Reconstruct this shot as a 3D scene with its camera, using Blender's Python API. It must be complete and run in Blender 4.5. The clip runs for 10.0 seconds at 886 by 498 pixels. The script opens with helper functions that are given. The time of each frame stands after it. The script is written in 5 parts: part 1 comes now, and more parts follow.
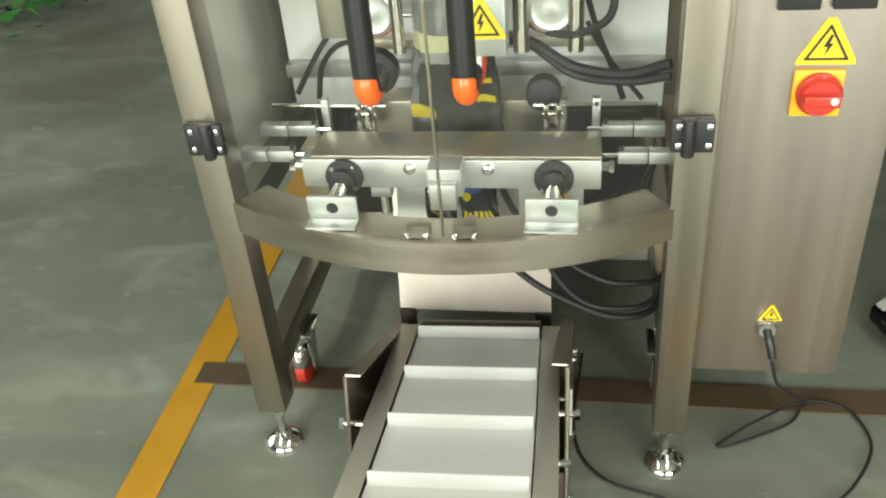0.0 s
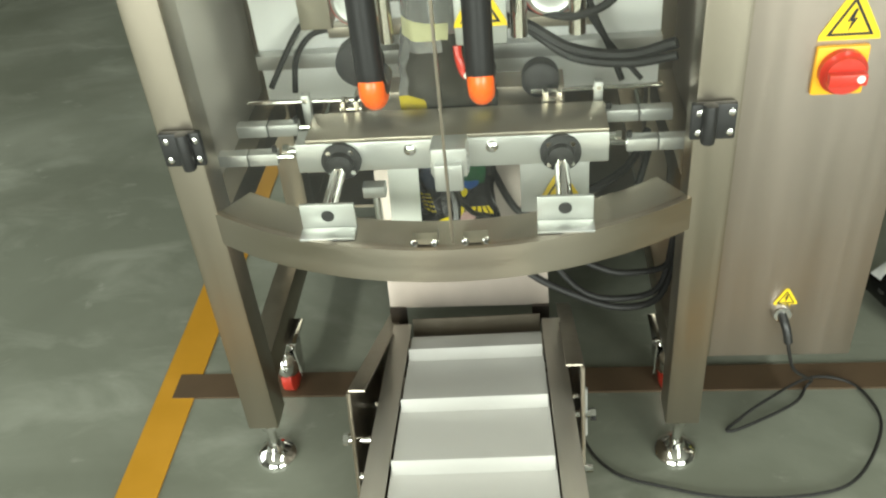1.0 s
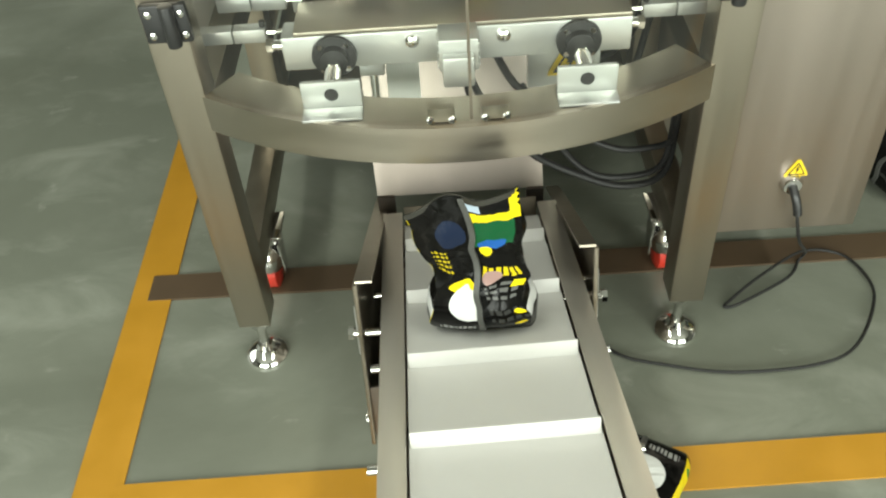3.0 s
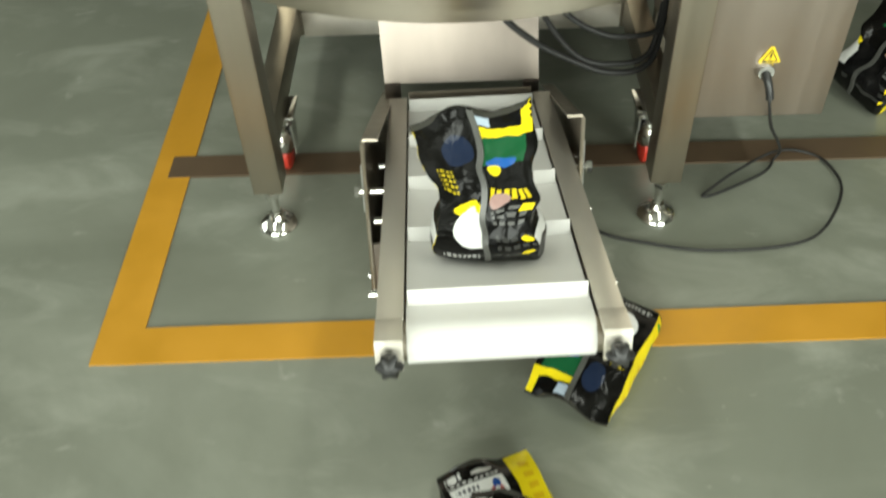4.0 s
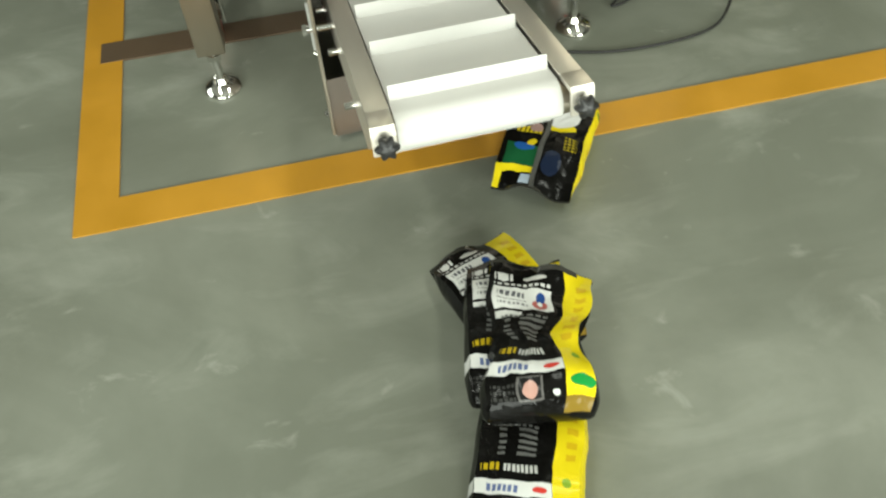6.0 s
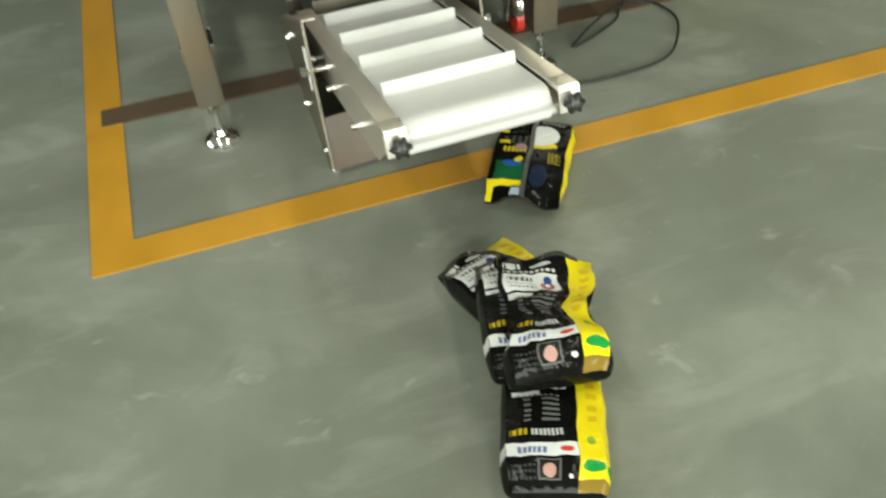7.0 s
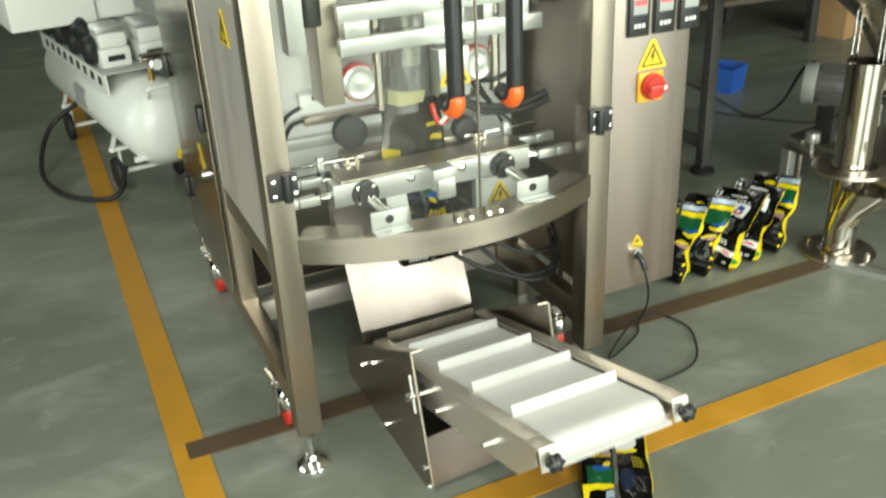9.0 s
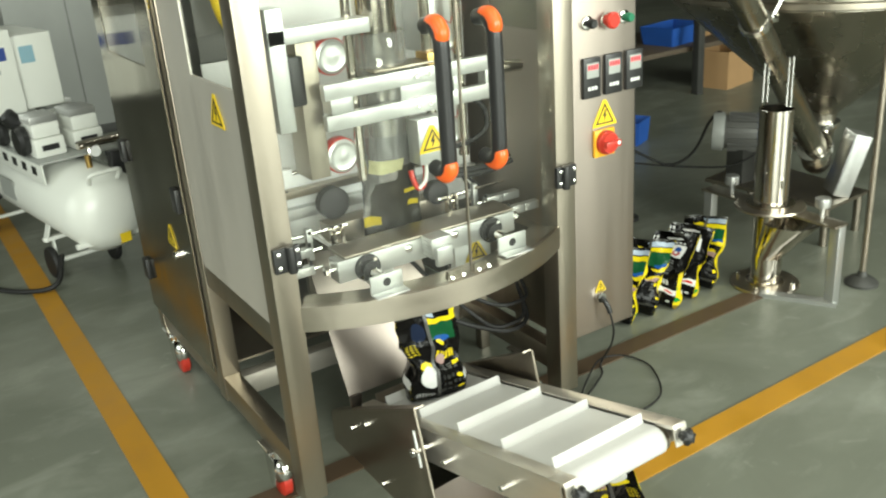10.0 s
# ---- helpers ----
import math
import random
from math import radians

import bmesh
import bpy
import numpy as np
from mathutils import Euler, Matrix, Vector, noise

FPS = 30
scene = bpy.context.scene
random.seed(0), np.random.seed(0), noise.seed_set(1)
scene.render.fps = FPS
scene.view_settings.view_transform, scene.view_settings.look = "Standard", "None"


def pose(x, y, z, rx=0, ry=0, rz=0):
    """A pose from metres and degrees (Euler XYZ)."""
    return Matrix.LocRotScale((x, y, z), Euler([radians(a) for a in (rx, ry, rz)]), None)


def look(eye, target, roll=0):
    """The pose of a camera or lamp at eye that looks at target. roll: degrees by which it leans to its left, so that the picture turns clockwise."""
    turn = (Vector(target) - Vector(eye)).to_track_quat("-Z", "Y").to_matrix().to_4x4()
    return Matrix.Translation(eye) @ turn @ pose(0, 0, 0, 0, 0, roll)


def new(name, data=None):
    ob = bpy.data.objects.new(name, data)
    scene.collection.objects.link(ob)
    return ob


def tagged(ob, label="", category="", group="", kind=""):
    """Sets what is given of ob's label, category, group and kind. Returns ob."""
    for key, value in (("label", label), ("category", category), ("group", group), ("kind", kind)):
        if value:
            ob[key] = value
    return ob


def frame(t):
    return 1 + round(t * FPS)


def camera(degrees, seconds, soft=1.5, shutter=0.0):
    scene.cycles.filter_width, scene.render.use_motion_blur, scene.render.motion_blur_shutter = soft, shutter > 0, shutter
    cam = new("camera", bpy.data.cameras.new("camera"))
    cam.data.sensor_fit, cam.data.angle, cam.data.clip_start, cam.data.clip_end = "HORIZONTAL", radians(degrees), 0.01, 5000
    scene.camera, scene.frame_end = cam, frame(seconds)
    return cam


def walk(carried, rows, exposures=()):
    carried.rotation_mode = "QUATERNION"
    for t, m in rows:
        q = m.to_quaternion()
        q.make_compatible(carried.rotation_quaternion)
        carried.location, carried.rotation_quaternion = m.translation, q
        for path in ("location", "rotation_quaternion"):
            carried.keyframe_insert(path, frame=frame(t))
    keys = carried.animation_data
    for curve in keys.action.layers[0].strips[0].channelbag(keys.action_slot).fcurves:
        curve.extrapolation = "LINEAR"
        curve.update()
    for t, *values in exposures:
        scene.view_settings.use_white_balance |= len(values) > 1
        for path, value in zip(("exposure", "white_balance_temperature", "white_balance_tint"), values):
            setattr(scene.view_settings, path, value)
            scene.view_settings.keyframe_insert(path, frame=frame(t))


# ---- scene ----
cam = camera(52.4, 10.0, soft=2.1, shutter=0.4)
PATH = [
    (0, (0.213, -1.108, 1.236), (-0.111, 0.513, 0.11), -5.2),
    (0.5, (0.177, -1.068, 1.247), (-0.107, 0.54, 0.091), -4.3),
    (1, (0.11, -1.016, 1.239), (-0.081, 0.572, 0.038), -5.9),
    (1.5, (0.042, -0.979, 1.216), (-0.042, 0.545, -0.076), -5.4),
    (2, (0.008, -0.961, 1.206), (-0.026, 0.535, -0.121), -4.2),
    (2.2, (-0.004, -0.957, 1.204), (-0.028, 0.525, -0.139), -4.0),
    (3.5, (-0.011, -1.041, 1.171), (-0.055, 0.388, -0.228), -4.6),
    (4, (-0.009, -1.186, 1.154), (-0.053, 0.217, -0.271), -2.8),
    (4.5, (-0.009, -1.284, 1.144), (-0.101, 0.042, -0.351), -3.1),
    (5, (-0.022, -1.308, 1.135), (-0.034, -0.006, -0.382), -2.1),
    (5.5, (-0.091, -1.33, 1.138), (-0.011, -0.037, -0.386), -4.0),
    (5.7, (-0.125, -1.349, 1.134), (-0.005, -0.082, -0.409), -4.6),
    (6.8, (-0.244, -1.51, 1.086), (0.082, -0.171, -0.364), -4.4),
    (7, (-0.291, -1.546, 1.096), (0.051, -0.149, -0.294), -5.1),
    (7.5, (-0.394, -1.619, 1.145), (-0.031, -0.107, -0.112), -2.1),
    (8, (-0.464, -1.622, 1.181), (0.005, -0.007, 0.097), -0.2),
    (8.5, (-0.582, -1.58, 1.214), (0.004, 0.059, 0.227), -2.6),
    (9, (-0.695, -1.531, 1.254), (0.025, 0.122, 0.388), -2.9),
    (9.5, (-0.784, -1.527, 1.259), (0.08, 0.117, 0.517), -1.2),
    (10, (-0.915, -1.517, 1.293), (0.05, 0.068, 0.545), -4.3),
]
walk(cam, [(t, look(eye, target, roll)) for t, eye, target, roll in PATH], [(0, -0.03), (2, 0.03), (3.5, -0.01), (5.5, -0.06), (7, -0.13), (8, -0.05), (10, -0.02)])

# ---- light: daylight through tall windows behind and beside the camera, unseen lamps added overhead ----
scene.view_settings.exposure = 0.0
world = bpy.data.worlds.new("world")
scene.world = world
world.use_nodes = True
sky = world.node_tree.nodes.new("ShaderNodeTexSky")
sky.sky_type, sky.sun_disc, sky.sun_elevation, sky.sun_rotation = "NISHITA", False, radians(40), radians(200)
world.node_tree.links.new(sky.outputs[0], world.node_tree.nodes["Background"].inputs[0])
world.node_tree.nodes["Background"].inputs[1].default_value = 0.06


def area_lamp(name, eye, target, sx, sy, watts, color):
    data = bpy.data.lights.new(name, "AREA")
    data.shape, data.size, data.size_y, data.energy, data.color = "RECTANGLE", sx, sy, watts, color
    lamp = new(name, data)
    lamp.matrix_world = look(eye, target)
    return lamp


DAY = (0.93, 1.0, 0.89)
area_lamp("window_light", (-2.2, -5.9, 1.9), (-1.0, 0, 0.8), 4.0, 2.6, 450, DAY)
area_lamp("window_light", (3.2, -5.9, 1.9), (2.4, 0, 0.8), 3.4, 2.6, 450, DAY)
area_lamp("window_light", (-5.9, 0.5, 2.3), (0, 0.5, 1.6), 4.0, 2.6, 120, DAY)
# no fittings modelled: two unseen lamps added above for steep light from the front
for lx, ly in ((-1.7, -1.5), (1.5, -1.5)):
    area_lamp("added_overhead_light", (lx, ly, 3.86), (lx, ly, 0), 0.3, 2.6, 60, (0.95, 1.0, 0.88))


# ---- materials ----
def mat(name, color, rough=0.5, metal=0.0, vary=0.12, scale=6.0, bump=0.0, bump_scale=80.0, stretch=(1, 1, 1), coat=0.0, rough_vary=0.0):
    m = bpy.data.materials.new(name)
    m.use_nodes = True
    nt = m.node_tree
    bsdf = nt.nodes["Principled BSDF"]
    bsdf.inputs["Metallic"].default_value = metal
    bsdf.inputs["Roughness"].default_value = rough
    bsdf.inputs["Coat Weight"].default_value = coat
    co = nt.nodes.new("ShaderNodeTexCoord")
    mp = nt.nodes.new("ShaderNodeMapping")
    mp.inputs["Scale"].default_value = stretch
    nt.links.new(co.outputs["Object"], mp.inputs[0])
    big = nt.nodes.new("ShaderNodeTexNoise")
    big.inputs["Scale"].default_value, big.inputs["Detail"].default_value = scale, 5
    nt.links.new(mp.outputs[0], big.inputs["Vector"])
    ramp = nt.nodes.new("ShaderNodeMix")
    ramp.data_type = "RGBA"
    c = Vector(color)
    ramp.inputs[6].default_value = (*(c * (1 - vary)), 1)
    ramp.inputs[7].default_value = (*[min(1, v) for v in c * (1 + vary)], 1)
    nt.links.new(big.outputs[0], ramp.inputs[0])
    nt.links.new(ramp.outputs[2], bsdf.inputs["Base Color"])
    if rough_vary:
        mr = nt.nodes.new("ShaderNodeMapRange")
        mr.inputs["From Min"].default_value, mr.inputs["From Max"].default_value = 0.3, 0.7
        mr.inputs["To Min"].default_value, mr.inputs["To Max"].default_value = max(0.02, rough - rough_vary), min(1, rough + rough_vary)
        nt.links.new(big.outputs[0], mr.inputs[0])
        nt.links.new(mr.outputs[0], bsdf.inputs["Roughness"])
    if bump:
        fine = nt.nodes.new("ShaderNodeTexNoise")
        fine.inputs["Scale"].default_value, fine.inputs["Detail"].default_value = bump_scale, 3
        nt.links.new(mp.outputs[0], fine.inputs["Vector"])
        bp = nt.nodes.new("ShaderNodeBump")
        bp.inputs["Strength"].default_value, bp.inputs["Distance"].default_value = bump, 0.002
        nt.links.new(fine.outputs[0], bp.inputs["Height"])
        nt.links.new(bp.outputs[0], bsdf.inputs["Normal"])
    return m


STEEL = mat("brushed_steel", (0.405, 0.36, 0.295), 0.35, 1.0, 0.07, 2.5, 0.03, 40, (16, 16, 0.5), rough_vary=0.05)
STEEL_H = mat("rail_steel", (0.43, 0.385, 0.32), 0.33, 1.0, 0.08, 2.5, 0.03, 40, (0.6, 6, 16), rough_vary=0.06)
STEEL_DARK = mat("dull_steel", (0.34, 0.30, 0.245), 0.36, 1.0, 0.12, 2.5, 0.03, 40, (14, 14, 0.6), rough_vary=0.06)
CABSTEEL = mat("cabinet_steel", (0.425, 0.37, 0.325), 0.43, 1.0, 0.05, 2.0, 0.03, 60, (18, 18, 0.5), rough_vary=0.05)
SLIDE = mat("warm_steel_sheet", (0.265, 0.228, 0.20), 0.38, 1.0, 0.10, 3.0, 0.04, 50, (10, 10, 0.8))
# near-white, no metal: the steel's bright window reflections are put into the colour
PLATE = mat("lit_satin_plate", (0.90, 0.91, 0.90), 0.34, 0.0, 0.05, 3.0, 0.03, 50, (14, 14, 0.6))
RAIL = mat("satin_rail_steel", (0.66, 0.62, 0.55), 0.38, 0.8, 0.10, 3.0, 0.04, 50, (12, 0.8, 12))
POLISHED = mat("polished_steel", (0.62, 0.57, 0.50), 0.14, 1.0, 0.06, 8.0)
ALU = mat("anodised_aluminium", (0.54, 0.545, 0.53), 0.36, 0.8, 0.05, 10.0, 0.05, 200)
CHROME = mat("chrome", (0.75, 0.74, 0.72), 0.08, 1.0, 0.04, 10.0)
BLACK_PL = mat("black_plastic", (0.018, 0.018, 0.018), 0.38, 0, 0.2, 20.0, 0.1, 300)
RUBBER = mat("black_rubber", (0.009, 0.0085, 0.008), 0.62, 0, 0.2, 20.0, 0.1, 200)
ORANGE = mat("orange_plastic", (0.85, 0.13, 0.02), 0.3, 0, 0.06, 20.0)
RED_PL = mat("red_plastic", (0.50, 0.035, 0.02), 0.3, 0, 0.1, 20.0)
GREEN_PL = mat("green_plastic", (0.015, 0.16, 0.08), 0.3, 0, 0.1, 20.0)
YELLOW = mat("yellow_label", (0.80, 0.56, 0.02), 0.35, 0, 0.05, 20.0)
YELLOW_PL = mat("yellow_orange_plastic", (0.80, 0.40, 0.02), 0.35, 0, 0.05, 20.0)
PRINT_BLACK = mat("black_print", (0.012, 0.012, 0.012), 0.45, 0, 0.1, 20.0)
WHITE_PRINT = mat("white_print", (0.75, 0.75, 0.73), 0.45, 0, 0.05, 20.0)
BELT = mat("white_belt", (0.595, 0.585, 0.56), 0.40, 0, 0.05, 9.0, 0.06, 240, rough_vary=0.06)
WHITE_PAINT = mat("white_paint", (0.72, 0.73, 0.68), 0.3, 0, 0.05, 5.0, 0.04, 90)
GREY_PAINT = mat("grey_paint", (0.34, 0.35, 0.33), 0.4, 0, 0.1, 5.0)
DARK_METAL = mat("dark_metal", (0.07, 0.07, 0.065), 0.5, 0.4, 0.25, 8.0)
CARD = mat("cardboard", (0.40, 0.24, 0.11), 0.8, 0, 0.12, 9.0, 0.1, 150)
BLUE = mat("blue_plastic", (0.02, 0.10, 0.42), 0.45, 0, 0.15, 9.0)
BLUE_PRINT = mat("blue_print", (0.03, 0.06, 0.25), 0.45, 0, 0.05, 9.0)
LINE_YELLOW = mat("floor_line_paint", (0.455, 0.222, 0.016), 0.45, 0, 0.22, 9.0, 0.1, 120, rough_vary=0.1)
LINE_BROWN = mat("brown_floor_tape", (0.085, 0.055, 0.032), 0.5, 0, 0.25, 12.0, 0.1, 120)
WALL_PAINT = mat("wall_paint", (0.10, 0.10, 0.085), 0.8, 0, 0.08, 1.5, 0.1, 30)
CEIL_PAINT = mat("ceiling_paint", (0.28, 0.28, 0.25), 0.8, 0, 0.08, 1.5)
WOOD_DARK = mat("dark_bench", (0.10, 0.075, 0.05), 0.6, 0, 0.2, 5.0)
PALE_BLUE = mat("pale_blue_print", (0.25, 0.42, 0.50), 0.4)
GREEN_CLOTH = mat("green_leaf_plastic", (0.03, 0.14, 0.02), 0.6, 0, 0.3, 9.0)
OLIVE_PRINT = mat("yellow_film_print", (0.40, 0.31, 0.02), 0.25, 0, 0.2, 50.0)
PALE_PRINT = mat("pale_yellow_print", (0.45, 0.44, 0.26), 0.3, 0, 0.3, 60.0)
MOTOR_GREY = mat("motor_grey", (0.15, 0.15, 0.14), 0.45, 0.2, 0.15, 9.0)
HOPPER = mat("hopper_steel", (0.36, 0.335, 0.28), 0.27, 1.0, 0.10, 2.0, 0.04, 40, (5, 5, 0.6), rough_vary=0.07)
# left skin only: its bright reflections are put into a paler, half-metal base
LIT_SIDE_SHEET = mat("lit_brushed_sheet", (0.62, 0.58, 0.52), 0.36, 0.5, 0.10, 3.0, 0.05, 40, (6, 6, 0.8), rough_vary=0.08)
COVER = mat("smooth_steel_cover", (0.33, 0.30, 0.24), 0.17, 1.0, 0.10, 2.0, 0.03, 40, (6, 6, 0.8), rough_vary=0.05)
COPPER = mat("brass", (0.55, 0.36, 0.12), 0.3, 1.0, 0.1, 9.0)


def floor_material():
    m = mat("epoxy_floor", (0.158, 0.168, 0.134), 0.36, 0, 0.16, 1.3, 0.06, 220, rough_vary=0.08)
    nt = m.node_tree
    bsdf = nt.nodes["Principled BSDF"]
    base = bsdf.inputs["Base Color"].links[0].from_socket
    co = nt.nodes.new("ShaderNodeTexCoord")
    # pale scuffs: short stretched noise islands, and a few small white specks
    last = base
    for scale, stretch, warp, lo, hi, amount, tint in ((1.1, (1.0, 1.5, 1), 0.5, 0.44, 0.68, 0.42, (0.35, 0.36, 0.305, 1)), (3.4, (1.0, 2.2, 1), 0.6, 0.52, 0.72, 0.36, (0.40, 0.41, 0.355, 1)), (11.0, (1.0, 1.3, 1), 0.5, 0.64, 0.73, 0.28, (0.50, 0.50, 0.45, 1)), (1.5, (1, 1, 1), 0.6, 0.45, 0.75, 0.55, (0.105, 0.108, 0.080, 1))):
        mp = nt.nodes.new("ShaderNodeMapping")
        mp.inputs["Scale"].default_value = stretch
        mp.inputs["Rotation"].default_value = (0, 0, scale)
        nt.links.new(co.outputs["Object"], mp.inputs[0])
        nz = nt.nodes.new("ShaderNodeTexNoise")
        nz.inputs["Scale"].default_value, nz.inputs["Detail"].default_value, nz.inputs["Roughness"].default_value = scale, 6, 0.6
        nz.inputs["Distortion"].default_value = warp
        nt.links.new(mp.outputs[0], nz.inputs["Vector"])
        mr = nt.nodes.new("ShaderNodeMapRange")
        mr.inputs["From Min"].default_value, mr.inputs["From Max"].default_value = lo, hi
        mr.inputs["To Max"].default_value = amount
        nt.links.new(nz.outputs[0], mr.inputs[0])
        mx = nt.nodes.new("ShaderNodeMix")
        mx.data_type = "RGBA"
        nt.links.new(mr.outputs[0], mx.inputs[0])
        nt.links.new(last, mx.inputs[6])
        mx.inputs[7].default_value = tint
        last = mx.outputs[2]
    nt.links.new(last, bsdf.inputs["Base Color"])
    return m


FLOOR = floor_material()


def clear_material(name, tint, mixing, haze_mix=0.0):
    m = bpy.data.materials.new(name)
    m.use_nodes = True
    nt = m.node_tree
    nt.nodes.clear()
    out = nt.nodes.new("ShaderNodeOutputMaterial")
    mix = nt.nodes.new("ShaderNodeMixShader")
    tr = nt.nodes.new("ShaderNodeBsdfTransparent")
    gl = nt.nodes.new("ShaderNodeBsdfGlossy")
    tr.inputs[0].default_value = tint
    gl.inputs["Roughness"].default_value = 0.06
    lw = nt.nodes.new("ShaderNodeLayerWeight")
    lw.inputs[0].default_value = 0.5
    pw = nt.nodes.new("ShaderNodeMath")
    pw.operation, pw.inputs[1].default_value = "POWER", 4.0
    nt.links.new(lw.outputs["Facing"], pw.inputs[0])
    ma = nt.nodes.new("ShaderNodeMath")
    ma.operation, ma.inputs[1].default_value, ma.inputs[2].default_value = "MULTIPLY_ADD", 0.6, mixing
    nt.links.new(pw.outputs[0], ma.inputs[0])
    nt.links.new(ma.outputs[0], mix.inputs[0])
    nt.links.new(tr.outputs[0], mix.inputs[1])
    nt.links.new(gl.outputs[0], mix.inputs[2])
    # patchy diffuse white stands in for scuffs and for bright reflections on the sheet
    haze = nt.nodes.new("ShaderNodeBsdfDiffuse")
    haze.inputs[0].default_value = (0.85, 0.85, 0.82, 1)
    nz = nt.nodes.new("ShaderNodeTexNoise")
    nz.inputs["Scale"].default_value, nz.inputs["Detail"].default_value = 5, 4
    co = nt.nodes.new("ShaderNodeTexCoord")
    nt.links.new(co.outputs["Object"], nz.inputs["Vector"])
    mr = nt.nodes.new("ShaderNodeMapRange")
    mr.inputs["From Min"].default_value, mr.inputs["From Max"].default_value = 0.3, 0.7
    mr.inputs["To Min"].default_value, mr.inputs["To Max"].default_value = haze_mix * 0.4, haze_mix * 1.6
    nt.links.new(nz.outputs[0], mr.inputs[0])
    top = nt.nodes.new("ShaderNodeMixShader")
    nt.links.new(mr.outputs[0], top.inputs[0])
    nt.links.new(mix.outputs[0], top.inputs[1])
    nt.links.new(haze.outputs[0], top.inputs[2])
    nt.links.new(top.outputs[0], out.inputs[0])
    return m


CLEAR = clear_material("clear_polycarbonate", (0.95, 0.96, 0.94, 1), 0.014, 0.006)
WEB = clear_material("clear_film_web", (0.62, 0.62, 0.58, 1), 0.16, 0.12)


def film_material():
    """Printed laminate: the perimeter runs along u (front 0 to .35, side .35 to .5, back .5 to .85, side .85 to 1), height along v."""
    m = bpy.data.materials.new("printed_film")
    m.use_nodes = True
    nt = m.node_tree
    bsdf = nt.nodes["Principled BSDF"]
    bsdf.inputs["Roughness"].default_value = 0.16
    bsdf.inputs["Specular IOR Level"].default_value = 0.13
    uv = nt.nodes.new("ShaderNodeUVMap")
    uv.uv_map = "film"
    nz = nt.nodes.new("ShaderNodeTexNoise")
    nz.inputs["Scale"].default_value = 14
    # the print follows small folds of the film
    folds = nt.nodes.new("ShaderNodeTexNoise")
    folds.inputs["Scale"].default_value, folds.inputs["Detail"].default_value = 38, 4
    pull = nt.nodes.new("ShaderNodeVectorMath")
    pull.operation = "MULTIPLY_ADD"
    pull.inputs[1].default_value, pull.inputs[2].default_value = (0.016, 0.035, 0), (-0.008, -0.0175, 0)
    warped = nt.nodes.new("ShaderNodeVectorMath")
    co = nt.nodes.new("ShaderNodeTexCoord")
    nt.links.new(co.outputs["Object"], nz.inputs["Vector"])
    nt.links.new(co.outputs["Object"], folds.inputs["Vector"])
    nt.links.new(folds.outputs["Color"], pull.inputs[0])
    nt.links.new(uv.outputs[0], warped.inputs[0])
    nt.links.new(pull.outputs[0], warped.inputs[1])
    start = nt.nodes.new("ShaderNodeMix")
    start.data_type = "RGBA"
    start.inputs[6].default_value, start.inputs[7].default_value = (0.0022, 0.0022, 0.002, 1), (0.0055, 0.0052, 0.0045, 1)
    nt.links.new(nz.outputs[0], start.inputs[0])
    last = start.outputs[2]

    def vec(op, a, b):
        n = nt.nodes.new("ShaderNodeVectorMath")
        n.operation = op
        nt.links.new(a, n.inputs[0])
        if b is not None:
            n.inputs[1].default_value = b
        return n.outputs["Value"] if op == "LENGTH" else n.outputs[0]

    def num(op, a, b):
        n = nt.nodes.new("ShaderNodeMath")
        n.operation = op
        for i, v in enumerate((a, b)):
            if isinstance(v, (int, float)):
                n.inputs[i].default_value = v
            else:
                nt.links.new(v, n.inputs[i])
        return n.outputs[0]

    def patch(u0, u1, v0, v1, color, shape="box", dash=0, rows=0):
        nonlocal last
        half = ((u1 - u0) / 2, (v1 - v0) / 2, 1)
        rel = vec("DIVIDE", vec("SUBTRACT", warped.outputs[0], ((u0 + u1) / 2, (v0 + v1) / 2, 0)), half)
        if shape == "oval":
            mask = num("LESS_THAN", vec("LENGTH", rel, None), 1.0)
        else:
            sep = nt.nodes.new("ShaderNodeSeparateXYZ")
            nt.links.new(vec("ABSOLUTE", rel, None), sep.inputs[0])
            mask = num("LESS_THAN", num("MAXIMUM", sep.outputs[0], sep.outputs[1]), 1.0)
        plain = nt.nodes.new("ShaderNodeSeparateXYZ")
        nt.links.new(rel, plain.inputs[0])
        if dash:
            mask = num("MULTIPLY", mask, num("LESS_THAN", num("FRACT", num("MULTIPLY", num("ADD", plain.outputs[0], 2.0), dash / 2), 0.0), 0.68))
        if rows:
            mask = num("MULTIPLY", mask, num("LESS_THAN", num("FRACT", num("MULTIPLY", num("ADD", plain.outputs[1], 2.0), rows / 2), 0.0), 0.5))
        mx = nt.nodes.new("ShaderNodeMix")
        mx.data_type = "RGBA"
        nt.links.new(mask, mx.inputs[0])
        nt.links.new(last, mx.inputs[6])
        mx.inputs[7].default_value = (*color, 1)
        last = mx.outputs[2]

    white, yellow, green, blue, grey, red, olive = (0.60, 0.60, 0.58), (0.66, 0.52, 0.01), (0.008, 0.07, 0.025), (0.015, 0.08, 0.28), (0.10, 0.10, 0.095), (0.5, 0.04, 0.03), (0.42, 0.30, 0.01)
    # front panel
    patch(0.03, 0.11, 0.895, 0.945, white, "box", 3, 0)
    patch(0.05, 0.085, 0.885, 0.950, white, "oval")
    patch(0.16, 0.27, 0.900, 0.937, (0.45, 0.44, 0.42), "oval")
    patch(0.03, 0.29, 0.855, 0.873, (0.5, 0.5, 0.48), "box", 9, 0)
    patch(0.03, 0.3, 0.660, 0.838, white)
